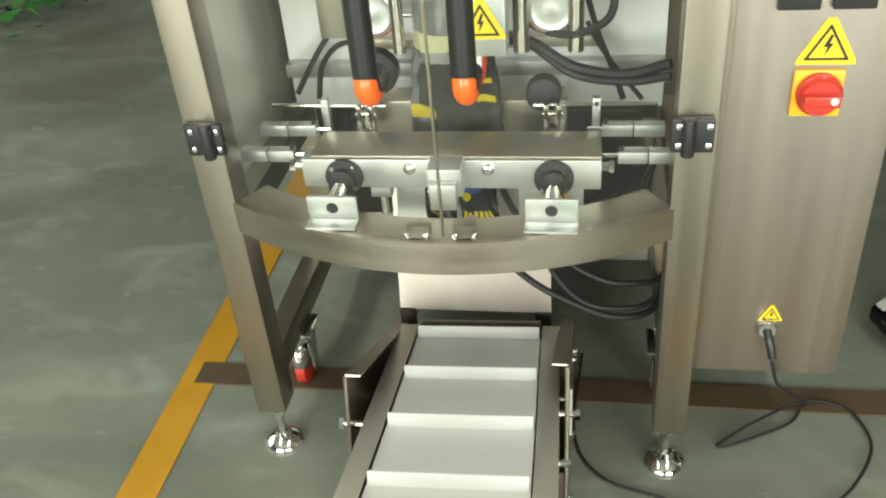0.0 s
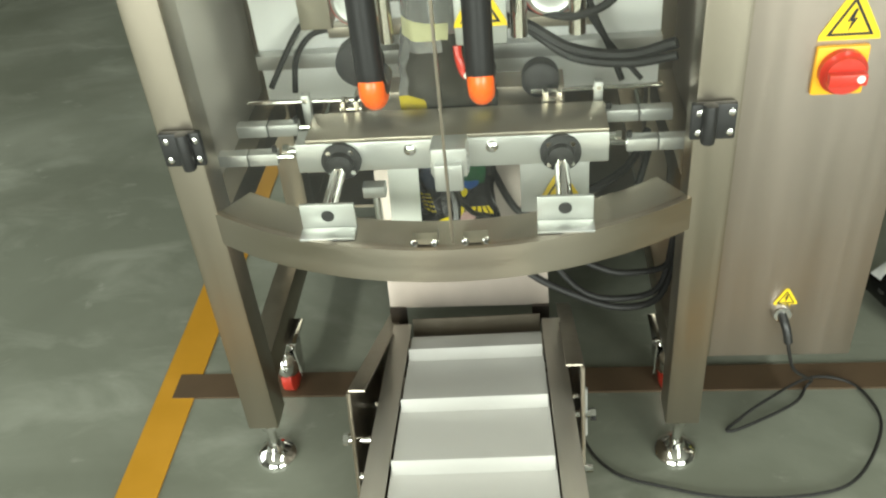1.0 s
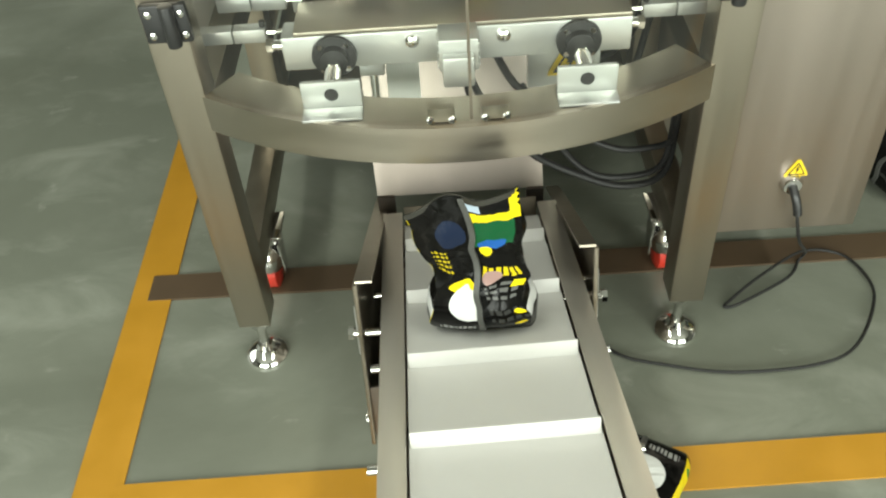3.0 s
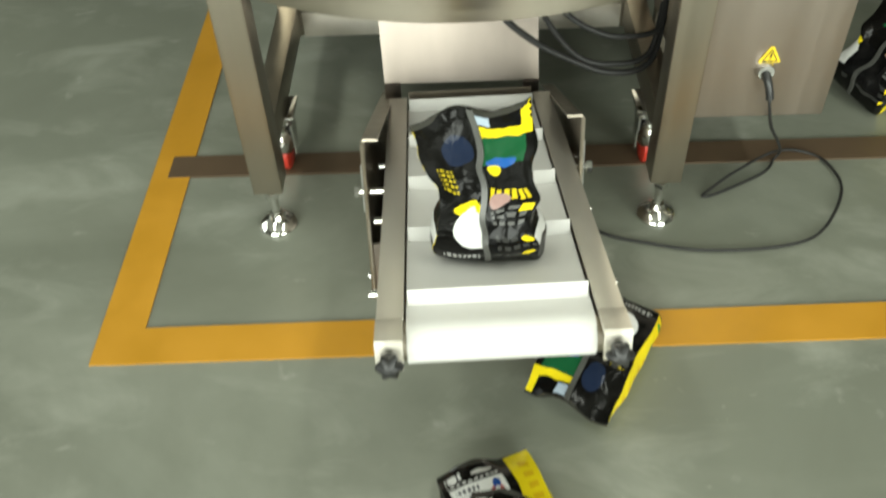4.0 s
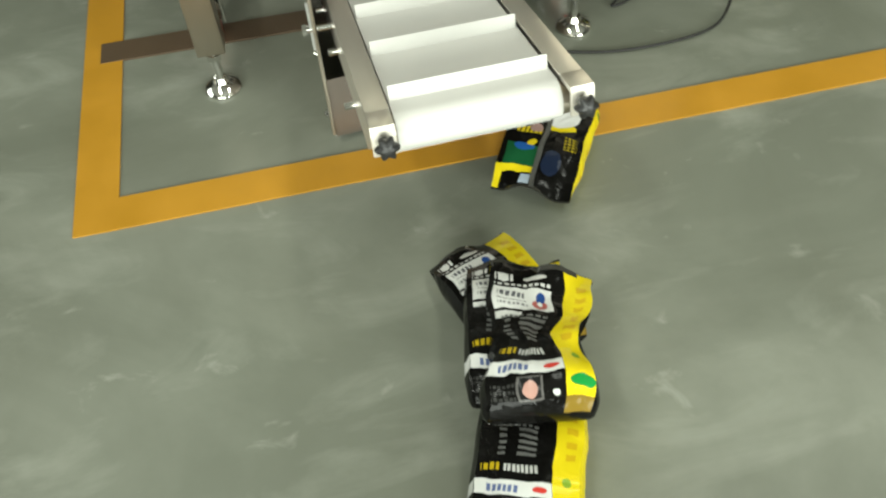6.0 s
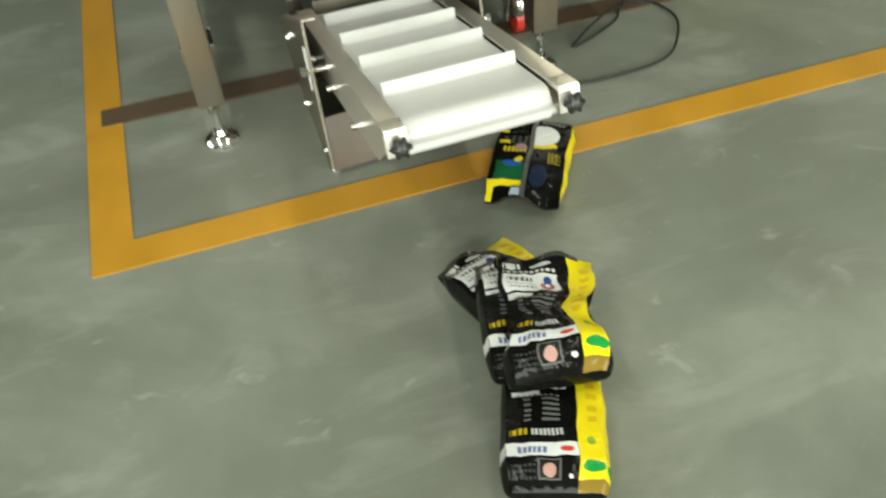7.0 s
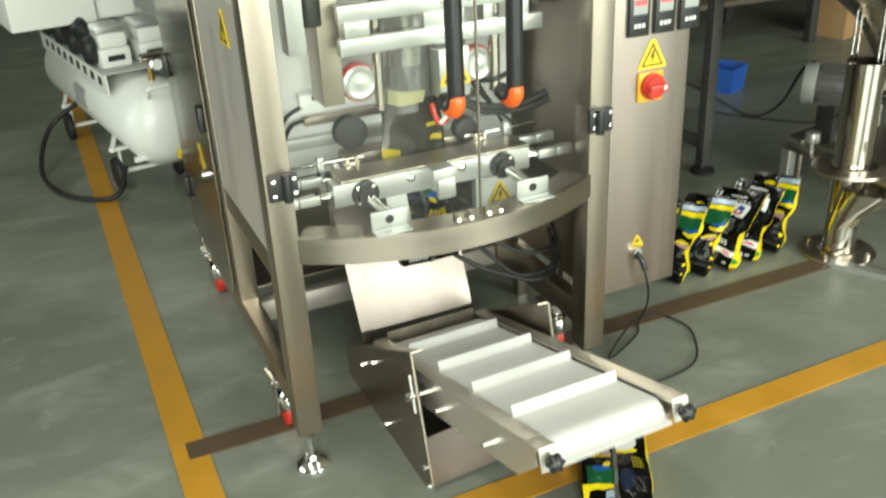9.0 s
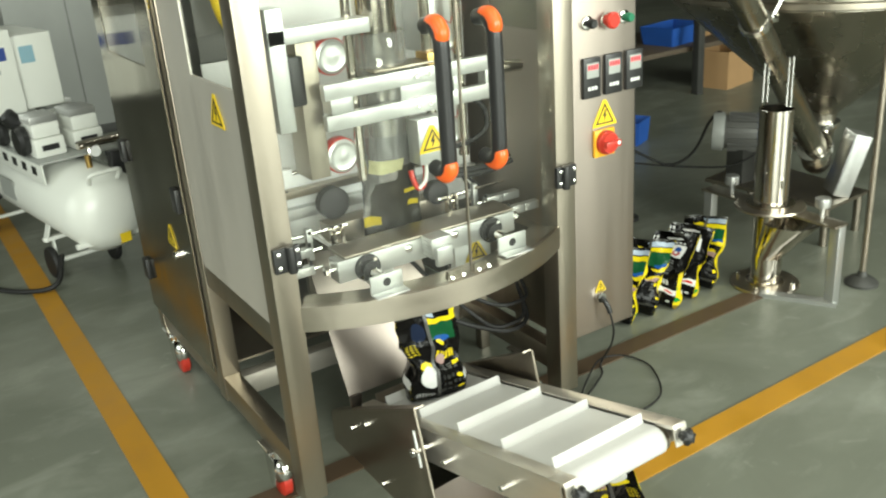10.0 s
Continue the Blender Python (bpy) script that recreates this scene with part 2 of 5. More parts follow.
    patch(0.05, 0.17, 0.765, 0.805, (0.10, 0.10, 0.11), "box", 5, 0)
    patch(0.05, 0.18, 0.735, 0.742, (0.15, 0.15, 0.15))
    patch(0.05, 0.19, 0.695, 0.718, (0.20, 0.20, 0.20), "box", 7, 0)
    patch(0.215, 0.28, 0.675, 0.760, (0.35, 0.10, 0.09), "oval")
    patch(0.235, 0.275, 0.735, 0.815, (0.02, 0.06, 0.22), "oval")
    patch(0.24, 0.262, 0.710, 0.750, white, "oval")
    patch(0.03, 0.175, 0.605, 0.642, white)
    patch(0.06, 0.28, 0.60, 0.615, (0.12, 0.12, 0.115), "box", 8, 0)
    patch(0.09, 0.27, 0.40, 0.59, (0.10, 0.10, 0.095), "box", 1, 5)
    patch(0.12, 0.29, 0.325, 0.365, (0.42, 0.42, 0.40), "box", 8, 0)
    patch(0.02, 0.10, 0.325, 0.365, olive, "box", 3, 0)
    patch(0.0, 0.35, 0.19, 0.275, white)
    patch(0.05, 0.20, 0.21, 0.25, (0.10, 0.13, 0.26), "box", 6, 0)
    patch(0.26, 0.33, 0.215, 0.25, red, "oval")
    patch(0.15, 0.26, 0.05, 0.17, (0.10, 0.095, 0.09))
    patch(0.16, 0.25, 0.06, 0.163, (0.012, 0.012, 0.012))
    patch(0.175, 0.235, 0.065, 0.145, (0.42, 0.24, 0.20), "oval")
    patch(0.02, 0.14, 0.04, 0.14, (0.035, 0.035, 0.033), "box", 5, 3)
    patch(0.30, 0.325, 0.06, 0.09, white, "oval")
    # side panel
    patch(0.352, 0.50, 0.0, 1.0, yellow)
    patch(0.40, 0.45, 0.42, 0.93, (0.55, 0.36, 0.01), "box", 0, 6)
    patch(0.37, 0.48, 0.10, 0.17, (0.01, 0.22, 0.04), "oval")
    patch(0.40, 0.44, 0.27, 0.33, (0.20, 0.32, 0.03), "oval")
    patch(0.352, 0.50, 0.0, 0.06, (0.20, 0.13, 0.02))
    # back panel
    patch(0.68, 0.83, 0.66, 0.87, green)
    patch(0.70, 0.80, 0.64, 0.71, blue, "oval")
    patch(0.70, 0.745, 0.60, 0.66, yellow, "oval")
    patch(0.68, 0.86, 0.84, 0.895, yellow)
    patch(0.69, 0.73, 0.91, 0.97, (0.35, 0.42, 0.50))
    patch(0.76, 0.86, 0.89, 1.0, (0.003, 0.003, 0.003))
    patch(0.82, 0.86, 0.86, 1.0, yellow)
    patch(0.70, 0.82, 0.48, 0.54, (0.55, 0.42, 0.01), "box", 6, 0)
    patch(0.70, 0.83, 0.33, 0.43, grey, "box", 4, 3)
    patch(0.79, 0.84, 0.40, 0.44, yellow)
    patch(0.68, 0.85, 0.10, 0.29, (0.03, 0.03, 0.028), "box", 5, 3)
    patch(0.80, 0.85, 0.24, 0.28, yellow, "oval")
    patch(0.79, 0.84, 0.12, 0.16, yellow, "oval")
    patch(0.53, 0.585, 0.52, 0.66, (0.40, 0.31, 0.01), "box", 3, 5)
    patch(0.55, 0.69, 0.38, 0.48, yellow, "oval")
    patch(0.55, 0.705, 0.19, 0.44, white, "oval")
    patch(0.676, 0.71, 0.18, 0.48, (0.004, 0.004, 0.004))
    patch(0.53, 0.65, 0.08, 0.13, (0.35, 0.35, 0.34), "box", 7, 0)
    patch(0.575, 0.66, 0.68, 0.88, (0.010, 0.016, 0.035), "oval")
    patch(0.70, 0.76, 0.44, 0.52, (0.30, 0.19, 0.17), "oval")
    patch(0.86, 0.998, 0.0, 1.0, yellow)
    patch(0.90, 0.95, 0.45, 0.90, (0.55, 0.36, 0.01), "box", 0, 6)
    patch(0.87, 0.98, 0.10, 0.17, (0.01, 0.22, 0.04), "oval")
    nt.links.new(last, bsdf.inputs["Base Color"])
    wr = nt.nodes.new("ShaderNodeTexNoise")
    wr.inputs["Scale"].default_value, wr.inputs["Detail"].default_value, wr.inputs["Distortion"].default_value = 15, 2.5, 1.6
    nt.links.new(co.outputs["Object"], wr.inputs["Vector"])
    bp = nt.nodes.new("ShaderNodeBump")
    bp.inputs["Strength"].default_value, bp.inputs["Distance"].default_value = 0.55, 0.007
    nt.links.new(wr.outputs[0], bp.inputs["Height"])
    nt.links.new(bp.outputs[0], bsdf.inputs["Normal"])
    return m


FILM = film_material()
SEAL = mat("seal_edge", (0.03, 0.029, 0.024), 0.25, 0, 0.3, 30.0)
SEAM = mat("film_seam", (0.055, 0.055, 0.05), 0.3, 0, 0.2, 20.0)


# ---- mesh helpers ----
def box(bm, x0, x1, y0, y1, z0, z1, bev=0.0015, turn=None):
    made = bmesh.ops.create_cube(bm, size=1.0)["verts"]
    m = Matrix.LocRotScale(((x0 + x1) / 2, (y0 + y1) / 2, (z0 + z1) / 2), None, (abs(x1 - x0), abs(y1 - y0), abs(z1 - z0)))
    bmesh.ops.transform(bm, matrix=m, verts=made)
    if bev:
        edges = list({e for v in made for e in v.link_edges})
        got = bmesh.ops.bevel(bm, geom=edges, offset=bev, segments=2, affect="EDGES", profile=0.6)
        made = list({v for f in got["faces"] for v in f.verts} | {v for v in made if v.is_valid})
    if turn is not None:
        bmesh.ops.transform(bm, matrix=turn, verts=made)
    return bm


def rod(bm, p, q, r, r2=None, seg=18, bev=0.0):
    p, q = Vector(p), Vector(q)
    d = q - p
    m = Matrix.Translation((p + q) / 2) @ d.to_track_quat("Z", "Y").to_matrix().to_4x4()
    made = bmesh.ops.create_cone(bm, cap_ends=True, segments=seg, radius1=r, radius2=r if r2 is None else r2, depth=d.length)["verts"]
    if bev:
        edges = [e for e in {e for v in made for e in v.link_edges} if len(e.link_faces) == 2 and any(len(f.verts) > 4 for f in e.link_faces)]
        got = bmesh.ops.bevel(bm, geom=edges, offset=bev, segments=2, affect="EDGES", profile=0.6)
        made = list({v for f in got["faces"] for v in f.verts} | {v for v in made if v.is_valid})
    bmesh.ops.transform(bm, matrix=m, verts=made)
    return bm


def lathe(bm, profile, at, axis, seg=28):
    """Turns (radius, height) pairs round the axis."""
    m = Matrix.Translation(at) @ Vector(axis).to_track_quat("Z", "Y").to_matrix().to_4x4()
    rings = [[bm.verts.new(m @ Vector((r * math.cos(2 * math.pi * i / seg), r * math.sin(2 * math.pi * i / seg), h))) for i in range(seg)] for r, h in profile]
    for a, b in zip(rings, rings[1:]):
        for i in range(seg):
            bm.faces.new((a[i], a[(i + 1) % seg], b[(i + 1) % seg], b[i]))
    bm.faces.new(rings[0][::-1])
    bm.faces.new(rings[-1])
    return bm


def ball(bm, at, r, squash=(1, 1, 1), seg=16):
    made = bmesh.ops.create_uvsphere(bm, u_segments=seg, v_segments=seg // 2, radius=r)["verts"]
    bmesh.ops.transform(bm, matrix=Matrix.LocRotScale(at, None, squash), verts=made)
    return bm


def smooth_path(pts, steps=6):
    pts = [Vector(p) for p in pts]
    ext = [pts[0] * 2 - pts[1], *pts, pts[-1] * 2 - pts[-2]]
    out = []
    for i in range(1, len(ext) - 2):
        a, b, c, d = ext[i - 1:i + 3]
        for k in range(steps):
            t = k / steps
            out.append(0.5 * (2 * b + (c - a) * t + (2 * a - 5 * b + 4 * c - d) * t * t + (3 * b - a - 3 * c + d) * t ** 3))
    return out + [pts[-1]]


def hose(bm, pts, r, seg=8, steps=6):
    path = smooth_path(pts, steps)
    rings = []
    for i, p in enumerate(path):
        d = path[min(i + 1, len(path) - 1)] - path[max(i - 1, 0)]
        m = d.to_track_quat("Z", "Y").to_matrix()
        rings.append([bm.verts.new(p + m @ Vector((r * math.cos(2 * math.pi * k / seg), r * math.sin(2 * math.pi * k / seg), 0))) for k in range(seg)])
    # rings follow the nearest start vertex, so the skin never twists
    for a, b in zip(rings, rings[1:]):
        off = min(range(seg), key=lambda o: sum((a[k].co - b[(k + o) % seg].co).length_squared for k in range(0, seg, 2)))
        b[:] = b[off:] + b[:off]
        for k in range(seg):
            bm.faces.new((a[k], a[(k + 1) % seg], b[(k + 1) % seg], b[k]))
    bm.faces.new(rings[0][::-1])
    bm.faces.new(rings[-1])
    return bm


def plate(bm, outline, normal, thick):
    """A sheet with the given outline (3D points), thickened along normal."""
    n = Vector(normal).normalized() * thick
    a = [bm.verts.new(Vector(p)) for p in outline]
    b = [bm.verts.new(Vector(p) + n) for p in outline]
    bm.faces.new(a)
    bm.faces.new(b[::-1])
    for i in range(len(a)):
        j = (i + 1) % len(a)
        bm.faces.new((a[j], a[i], b[i], b[j]))
    return bm


def part(name, bm, material, parent=None, label=""):
    bmesh.ops.recalc_face_normals(bm, faces=bm.faces)
    me = bpy.data.meshes.new(name)
    bm.to_mesh(me)
    bm.free()
    me.materials.append(material)
    for p in me.polygons:
        p.use_smooth = True
    me.set_sharp_from_angle(angle=radians(38))
    ob = new(name, me)
    if parent is not None:
        ob.parent = parent
    if label:
        tagged(ob, label)
    return ob


def nb():
    return bmesh.new()


def thing(name, label, category, at=(0, 0, 0), turn=(0, 0, 0), group="", kind=""):
    ob = new(name)
    ob.empty_display_size = 0.05
    ob.matrix_basis = pose(*at, *turn)
    return tagged(ob, label, category, group, kind)


# ---- the hall ----
def hall():
    def slab(name, dims, material, label, category, kind="structure"):
        return tagged(part(name, box(nb(), *dims, bev=0), material), label, category, kind=kind)

    slab("floor", (-6.2, 8.2, -6.2, 8.2, -0.2, 0.0), FLOOR, "grey-green epoxy factory floor with scuffs and scratches", "floor")
    slab("ceiling", (-6.2, 8.2, -6.2, 8.2, 4.0, 4.2), CEIL_PAINT, "plain pale factory ceiling", "ceiling")
    slab("wall_north", (-6.0, 8.0, 8.0, 8.2, 0, 4.0), WALL_PAINT, "plain grey painted factory wall", "wall")
    slab("wall_east", (8.0, 8.2, -6.2, 8.2, 0, 4.0), WALL_PAINT, "plain grey painted factory wall", "wall")
    # south and west walls have window openings
    bm = nb()
    for d in ((-6.0, -4.2, 0, 4), (-0.2, 1.5, 0, 4), (4.9, 8.0, 0, 4), (-4.2, -0.2, 0, 0.6), (-4.2, -0.2, 3.2, 4), (1.5, 4.9, 0, 0.6), (1.5, 4.9, 3.2, 4)):
        box(bm, d[0], d[1], -6.2, -6.0, d[2], d[3], 0)
    tagged(part("wall_south", bm, WALL_PAINT), "grey painted wall with two wide window openings", "wall", kind="structure")
    bm = nb()
    for d in ((-6.0, -1.5, 0, 4), (2.5, 8.0, 0, 4), (-1.5, 2.5, 0, 1.0), (-1.5, 2.5, 3.6, 4)):
        box(bm, -6.2, -6.0, d[0], d[1], d[2], d[3], 0)
    tagged(part("wall_west", bm, WALL_PAINT), "grey painted wall with a wide window opening", "wall", kind="structure")
    # floor markings, a hair above the floor
    bm = nb()
    box(bm, -0.62, -0.544, -0.295, 7.5, 0.0005, 0.003, 0)
    part_line = part("floor_marking", bm, LINE_YELLOW)
    part_line.matrix_basis = Matrix.Translation((-0.582, -0.258, 0)) @ pose(0, 0, 0, 0, 0, 0.1) @ Matrix.Translation((0.582, 0.258, 0))
    tagged(part_line, "worn yellow painted line on the floor", "floor marking", kind="structure")
    bm = nb()
    box(bm, -0.556, 5.0, -0.295, -0.221, 0.0005, 0.0036, 0)
    part_line = part("floor_marking", bm, LINE_YELLOW)
    part_line.matrix_basis = Matrix.Translation((-0.582, -0.258, 0)) @ pose(0, 0, 0, 0, 0, 0.8) @ Matrix.Translation((0.582, 0.258, 0))
    tagged(part_line, "worn yellow painted line on the floor", "floor marking", kind="structure")
    bm = nb()
    box(bm, -0.588, 1.29, 0.165, 0.228, 0.0005, 0.0044, 0)
    part_line = part("floor_marking", bm, LINE_BROWN)
    tagged(part_line, "dark brown strip across the factory floor", "floor marking", kind="structure")


hall()

# ---- the packing machine ----
ARC_N = 28
POST_X, ARC_SAG = 0.325, 0.10


def arc_point(k, out=0.0, z=0.0):
    """A point on the bowed front, k from 0 (left post) to 1 (right post)."""
    x = -POST_X + 2 * POST_X * k
    r = (POST_X ** 2 + ARC_SAG ** 2) / (2 * ARC_SAG)
    a = math.asin(max(-1, min(1, x / r)))
    cy = r - ARC_SAG
    return Vector(((r + out) * math.sin(a), cy - (r + out) * math.cos(a) + 0.005, z))


def bow(bm, k0, k1, outer, inner, z0, z1, n=ARC_N):
    cols = []
    for i in range(n + 1):
        k = k0 + (k1 - k0) * i / n
        cols.append([bm.verts.new(arc_point(k, o, z)) for o, z in ((outer, z0), (outer, z1), (inner, z1), (inner, z0))])
    for a, b in zip(cols, cols[1:]):
        for i in range(4):
            bm.faces.new((a[i], b[i], b[(i + 1) % 4], a[(i + 1) % 4]))
    bm.faces.new(cols[0][::-1])
    bm.faces.new(cols[-1])
    return bm


def warning_sign(parent, at, turn, size, name="warning_sticker"):
    """A yellow triangle sticker with a black border and a lightning flash."""
    m = pose(*at, *turn)
    bm = nb()
    s = size
    tri = [(-s * 0.62, 0, -s * 0.42), (s * 0.62, 0, -s * 0.42), (s * 0.60, 0, -s * 0.30), (s * 0.09, 0, s * 0.62), (-s * 0.09, 0, s * 0.62), (-s * 0.60, 0, -s * 0.30)]
    plate(bm, tri, (0, -1, 0), 0.0012)
    ob = part(name, bm, YELLOW, parent, "yellow triangular electric hazard sticker")
    ob.matrix_basis = m
    bm = nb()
    outer = [Vector((-s * 0.47, -0.0014, -s * 0.32)), Vector((s * 0.47, -0.0014, -s * 0.32)), Vector((0, -0.0014, s * 0.50))]
    mid = sum(outer, Vector()) / 3
    inner = [mid + (p - mid) * 0.80 for p in outer]
    for i in range(3):
        j = (i + 1) % 3
        plate(bm, [outer[i], outer[j], inner[j], inner[i]], (0, -1, 0), 0.0008)
    flash = [(0.03, 0.26), (-0.10, -0.02), (-0.01, -0.01), (-0.06, -0.24), (0.10, 0.06), (0.02, 0.05), (0.08, 0.24)]
    plate(bm, [(x * s, -0.0014, z * s) for x, z in flash], (0, -1, 0), 0.0008)
    part("pictogram", bm, PRINT_BLACK, ob)
    return ob


def hinge(parent, x, side, z):
    """A black cast hinge: one leaf on the post, one on the door."""
    bm = nb()
    box(bm, x - 0.028, x + 0.028, -0.012, -0.001, z - 0.025, z + 0.025, 0.003)
    rod(bm, (x + side * 0.006, -0.016, z - 0.027), (x + side * 0.006, -0.016, z + 0.027), 0.009, bev=0.002)
    ob = part("hinge", bm, BLACK_PL, parent, "black cast door hinge with four screws")
    for dx in (-0.018, 0.021):
        for dz in (-0.014, 0.014):
            bm = nb()
            lathe(bm, ((0.004, 0), (0.0045, 0.002), (0.002, 0.003)), (x + dx, -0.012, z + dz), (0, -1, 0), 10)
            part("screw", bm, CHROME, ob)
    return ob


def machine():
    root = thing("packing_machine", "stainless steel vertical bagging machine with clear bowed doors", "packing machine")
    TOP = 1.75
    # frame posts
    for x0, x1 in ((-0.376, -0.324), (0.322, 0.376)):
        part("post", box(nb(), x0, x1, 0.0, 0.056, 0.098, TOP, 0.003), STEEL, root)
    for x0, x1 in ((-0.376, -0.330), (0.330, 0.376)):
        part("post", box(nb(), x0, x1, 0.46, 0.51, 0.13, TOP, 0.003), STEEL, root)
        part("post", box(nb(), x0, x1, 0.98, 1.03, 0.13, TOP, 0.003), STEEL, root)
    # rails
    for x0, x1 in ((-0.374, -0.334), (0.334, 0.374)):
        part("rail", box(nb(), x0, x1, 0.056, 0.46, 0.45, 0.505, 0.002), STEEL_DARK, root)
        part("rail", box(nb(), x0, x1, 0.056, 0.98, 0.14, 0.20, 0.002), STEEL, root)
    part("rail", box(nb(), -0.33, 0.33, 0.985, 1.025, 0.14, 0.20, 0.002), STEEL_DARK, root)
    # brighter steel than the other rails: its reflected light is put into the base
    part("rail", box(nb(), -0.33, 0.33, 0.465, 0.505, 0.125, 0.180, 0.002), RAIL, root)
    # levelling feet
    for x in (-0.350, 0.348):
        bm = nb()
        rod(bm, (x, 0.026, 0.02), (x, 0.026, 0.10), 0.008)
        rod(bm, (x, 0.026, 0.072), (x, 0.026, 0.084), 0.014, seg=6)
        stem = part("foot", bm, CHROME, root, "chromed levelling foot")
        bm = nb()
        lathe(bm, ((0.034, 0.0), (0.036, 0.006), (0.031, 0.014), (0.016, 0.021), (0.012, 0.03)), (x, 0.026, 0.0), (0, 0, 1))
        part("foot_disc", bm, CHROME, stem)
    # castors
    for x, y in ((-0.353, 0.20), (0.353, 0.19), (-0.353, 0.94), (0.353, 0.94)):
        bm = nb()
        box(bm, x - 0.035, x + 0.035, y - 0.035, y + 0.035, 0.134, 0.14, 0.001)
        rod(bm, (x, y, 0.11), (x, y, 0.135), 0.026)
        for s in (-1, 1):
            plate(bm, [(x + s * 0.022, y - 0.024, 0.112), (x + s * 0.022, y + 0.024, 0.112), (x + s * 0.022, y + 0.012, 0.035), (x + s * 0.022, y - 0.012, 0.035)], (s, 0, 0), 0.003)
        ball(bm, (x, y, 0.072), 0.042, (0.62, 1.0, 0.95), 18)
        c = part("castor", bm, CHROME, root, "castor with a bright hood and red wheel")
        bm = nb()
        lathe(bm, ((0.030, -0.013), (0.038, -0.009), (0.038, 0.009), (0.030, 0.013)), (x, y, 0.038), (1, 0, 0))
        part("wheel", bm, RED_PL, c)
    # bowed front rail, with its inner shelf
    bm = bow(nb(), 0, 1, 0.006, -0.001, 0.492, 0.545)
    part("front_rail", bm, STEEL_H, root, "bowed flat steel front rail")
    bm = bow(nb(), 0, 1, -0.0015, -0.062, 0.538, 0.543)
    part("front_shelf", bm, STEEL_DARK, root)
    # clear doors, hinge to seam
    for k0, k1 in ((0.0, 0.517), (0.523, 1.0)):
        door = part("door", bow(nb(), k0, k1, 0.003, -0.001, 0.552, TOP - 0.02), CLEAR, root, "clear bowed polycarbonate door with a long black handle")
        door.visible_shadow = False
        kh = k1 - 0.098 if k0 < 0.3 else k0 + 0.075
        foot_lo, foot_hi = arc_point(kh, 0.003, 0.775), arc_point(kh, 0.003, 1.075)
        hx = foot_lo.x
        hy = foot_lo.y - 0.052
        bm = nb()
        hose(bm, [(hx, foot_lo.y + 0.001, 0.794), (hx, hy + 0.022, 0.790), (hx, hy + 0.003, 0.807), (hx, hy, 0.845), (hx, hy, 0.94), (hx, hy, 1.01), (hx, hy + 0.003, 1.045), (hx, hy + 0.022, 1.064), (hx, foot_hi.y + 0.001, 1.060)], 0.0155, 16, 5)
        hd = part("handle", bm, BLACK_PL, door, "long black grip handle with orange end caps")
        for zc, zs in ((0.786, -1), (1.068, 1)):
            bm = nb()
            hose(bm, [(hx, hy + 0.030, zc - zs * 0.0005), (hx, hy + 0.012, zc + zs * 0.001), (hx, hy - 0.001, zc - zs * 0.010), (hx, hy - 0.003, zc - zs * 0.020), (hx, hy + 0.003, zc - zs * 0.030)], 0.0145, 16, 5)
            part("end_cap", bm, ORANGE, hd, "orange handle end cap")
    # door catches: small screws and tabs by the seam
    for k in (0.445, 0.485, 0.545, 0.585):
        p = arc_point(k, 0.004, 0.556)
        lathe_bm = lathe(nb(), ((0.005, 0), (0.005, 0.004), (0.003, 0.006)), p, (0, -1, 0.3), 10)
        part("screw", lathe_bm, CHROME, root)
    for k0, k1 in ((0.44, 0.49), (0.54, 0.59)):
        part("door_catch", bow(nb(), k0, k1, -0.004, -0.016, 0.547, 0.566, 4), STEEL_DARK, root)
    p = arc_point(0.52, 0.004, 0)
    part("door_seam", box(nb(), p.x - 0.0018, p.x + 0.0018, p.y - 0.003, p.y + 0.004, 0.556, TOP - 0.02, 0.001), STEEL_DARK, root, "thin steel edge strip between the doors")
    hinge(root, -0.343, 1, 0.656)
    hinge(root, 0.343, -1, 0.664)
    # steel side skins: front window panel and rear cover
    for s in (-1, 1):
        xs = s * 0.372
        bm = nb()
        box(bm, xs - 0.002, xs + 0.002, 0.058, 0.458, 0.505, 0.975, 0)
        box(bm, xs - 0.002, xs + 0.002, 0.30, 0.458, 0.975, TOP, 0)
        # the left skin takes the paler copy, reflections in its base; right stays darker
        skin = part("side_panel", bm, LIT_SIDE_SHEET if s < 0 else CABSTEEL, root, "steel side panel with a window opening")
        part("window", box(nb(), xs - 0.0015, xs + 0.0015, 0.058, 0.30, 0.977, TOP, 0), CLEAR, skin).visible_shadow = False
        bm = nb()
        xa, xb = xs - 0.002 + s * 0.010, xs + 0.002 + s * 0.010
        box(bm, xa, xb, 0.50, 1.03, 0.20, 0.955, 0)
        cover = part("rear_cover", bm, COVER, root, "large brushed steel side cover with black hinges")
        for ya, yb in ((0.50, 0.60), (0.95, 1.03)):
            part("stile", box(nb(), xa, xb, ya, yb, 0.9552, TOP, 0), COVER, cover)
        part("window", box(nb(), xs + s * 0.0085, xs + s * 0.0110, 0.60, 0.95, 0.957, TOP, 0), CLEAR, cover).visible_shadow = False
        for yy, zz in ((0.535, 0.65), (0.99, 0.68), (0.99, 0.33)):
            part("cover_hinge", box(nb(), xs + s * 0.012, xs + s * 0.024, yy - 0.02, yy + 0.02, zz - 0.03, zz + 0.03, 0.003), BLACK_PL, cover)
        bm = lathe(nb(), ((0.012, 0), (0.012, 0.012), (0.006, 0.016)), (xs + s * 0.012, 0.62, 0.485), (s, 0, 0), 14)
        part("lock", bm, CHROME, cover)
    warning_sign(root, (-0.3755, 0.17, 0.915), (0, 0, -90), 0.062)
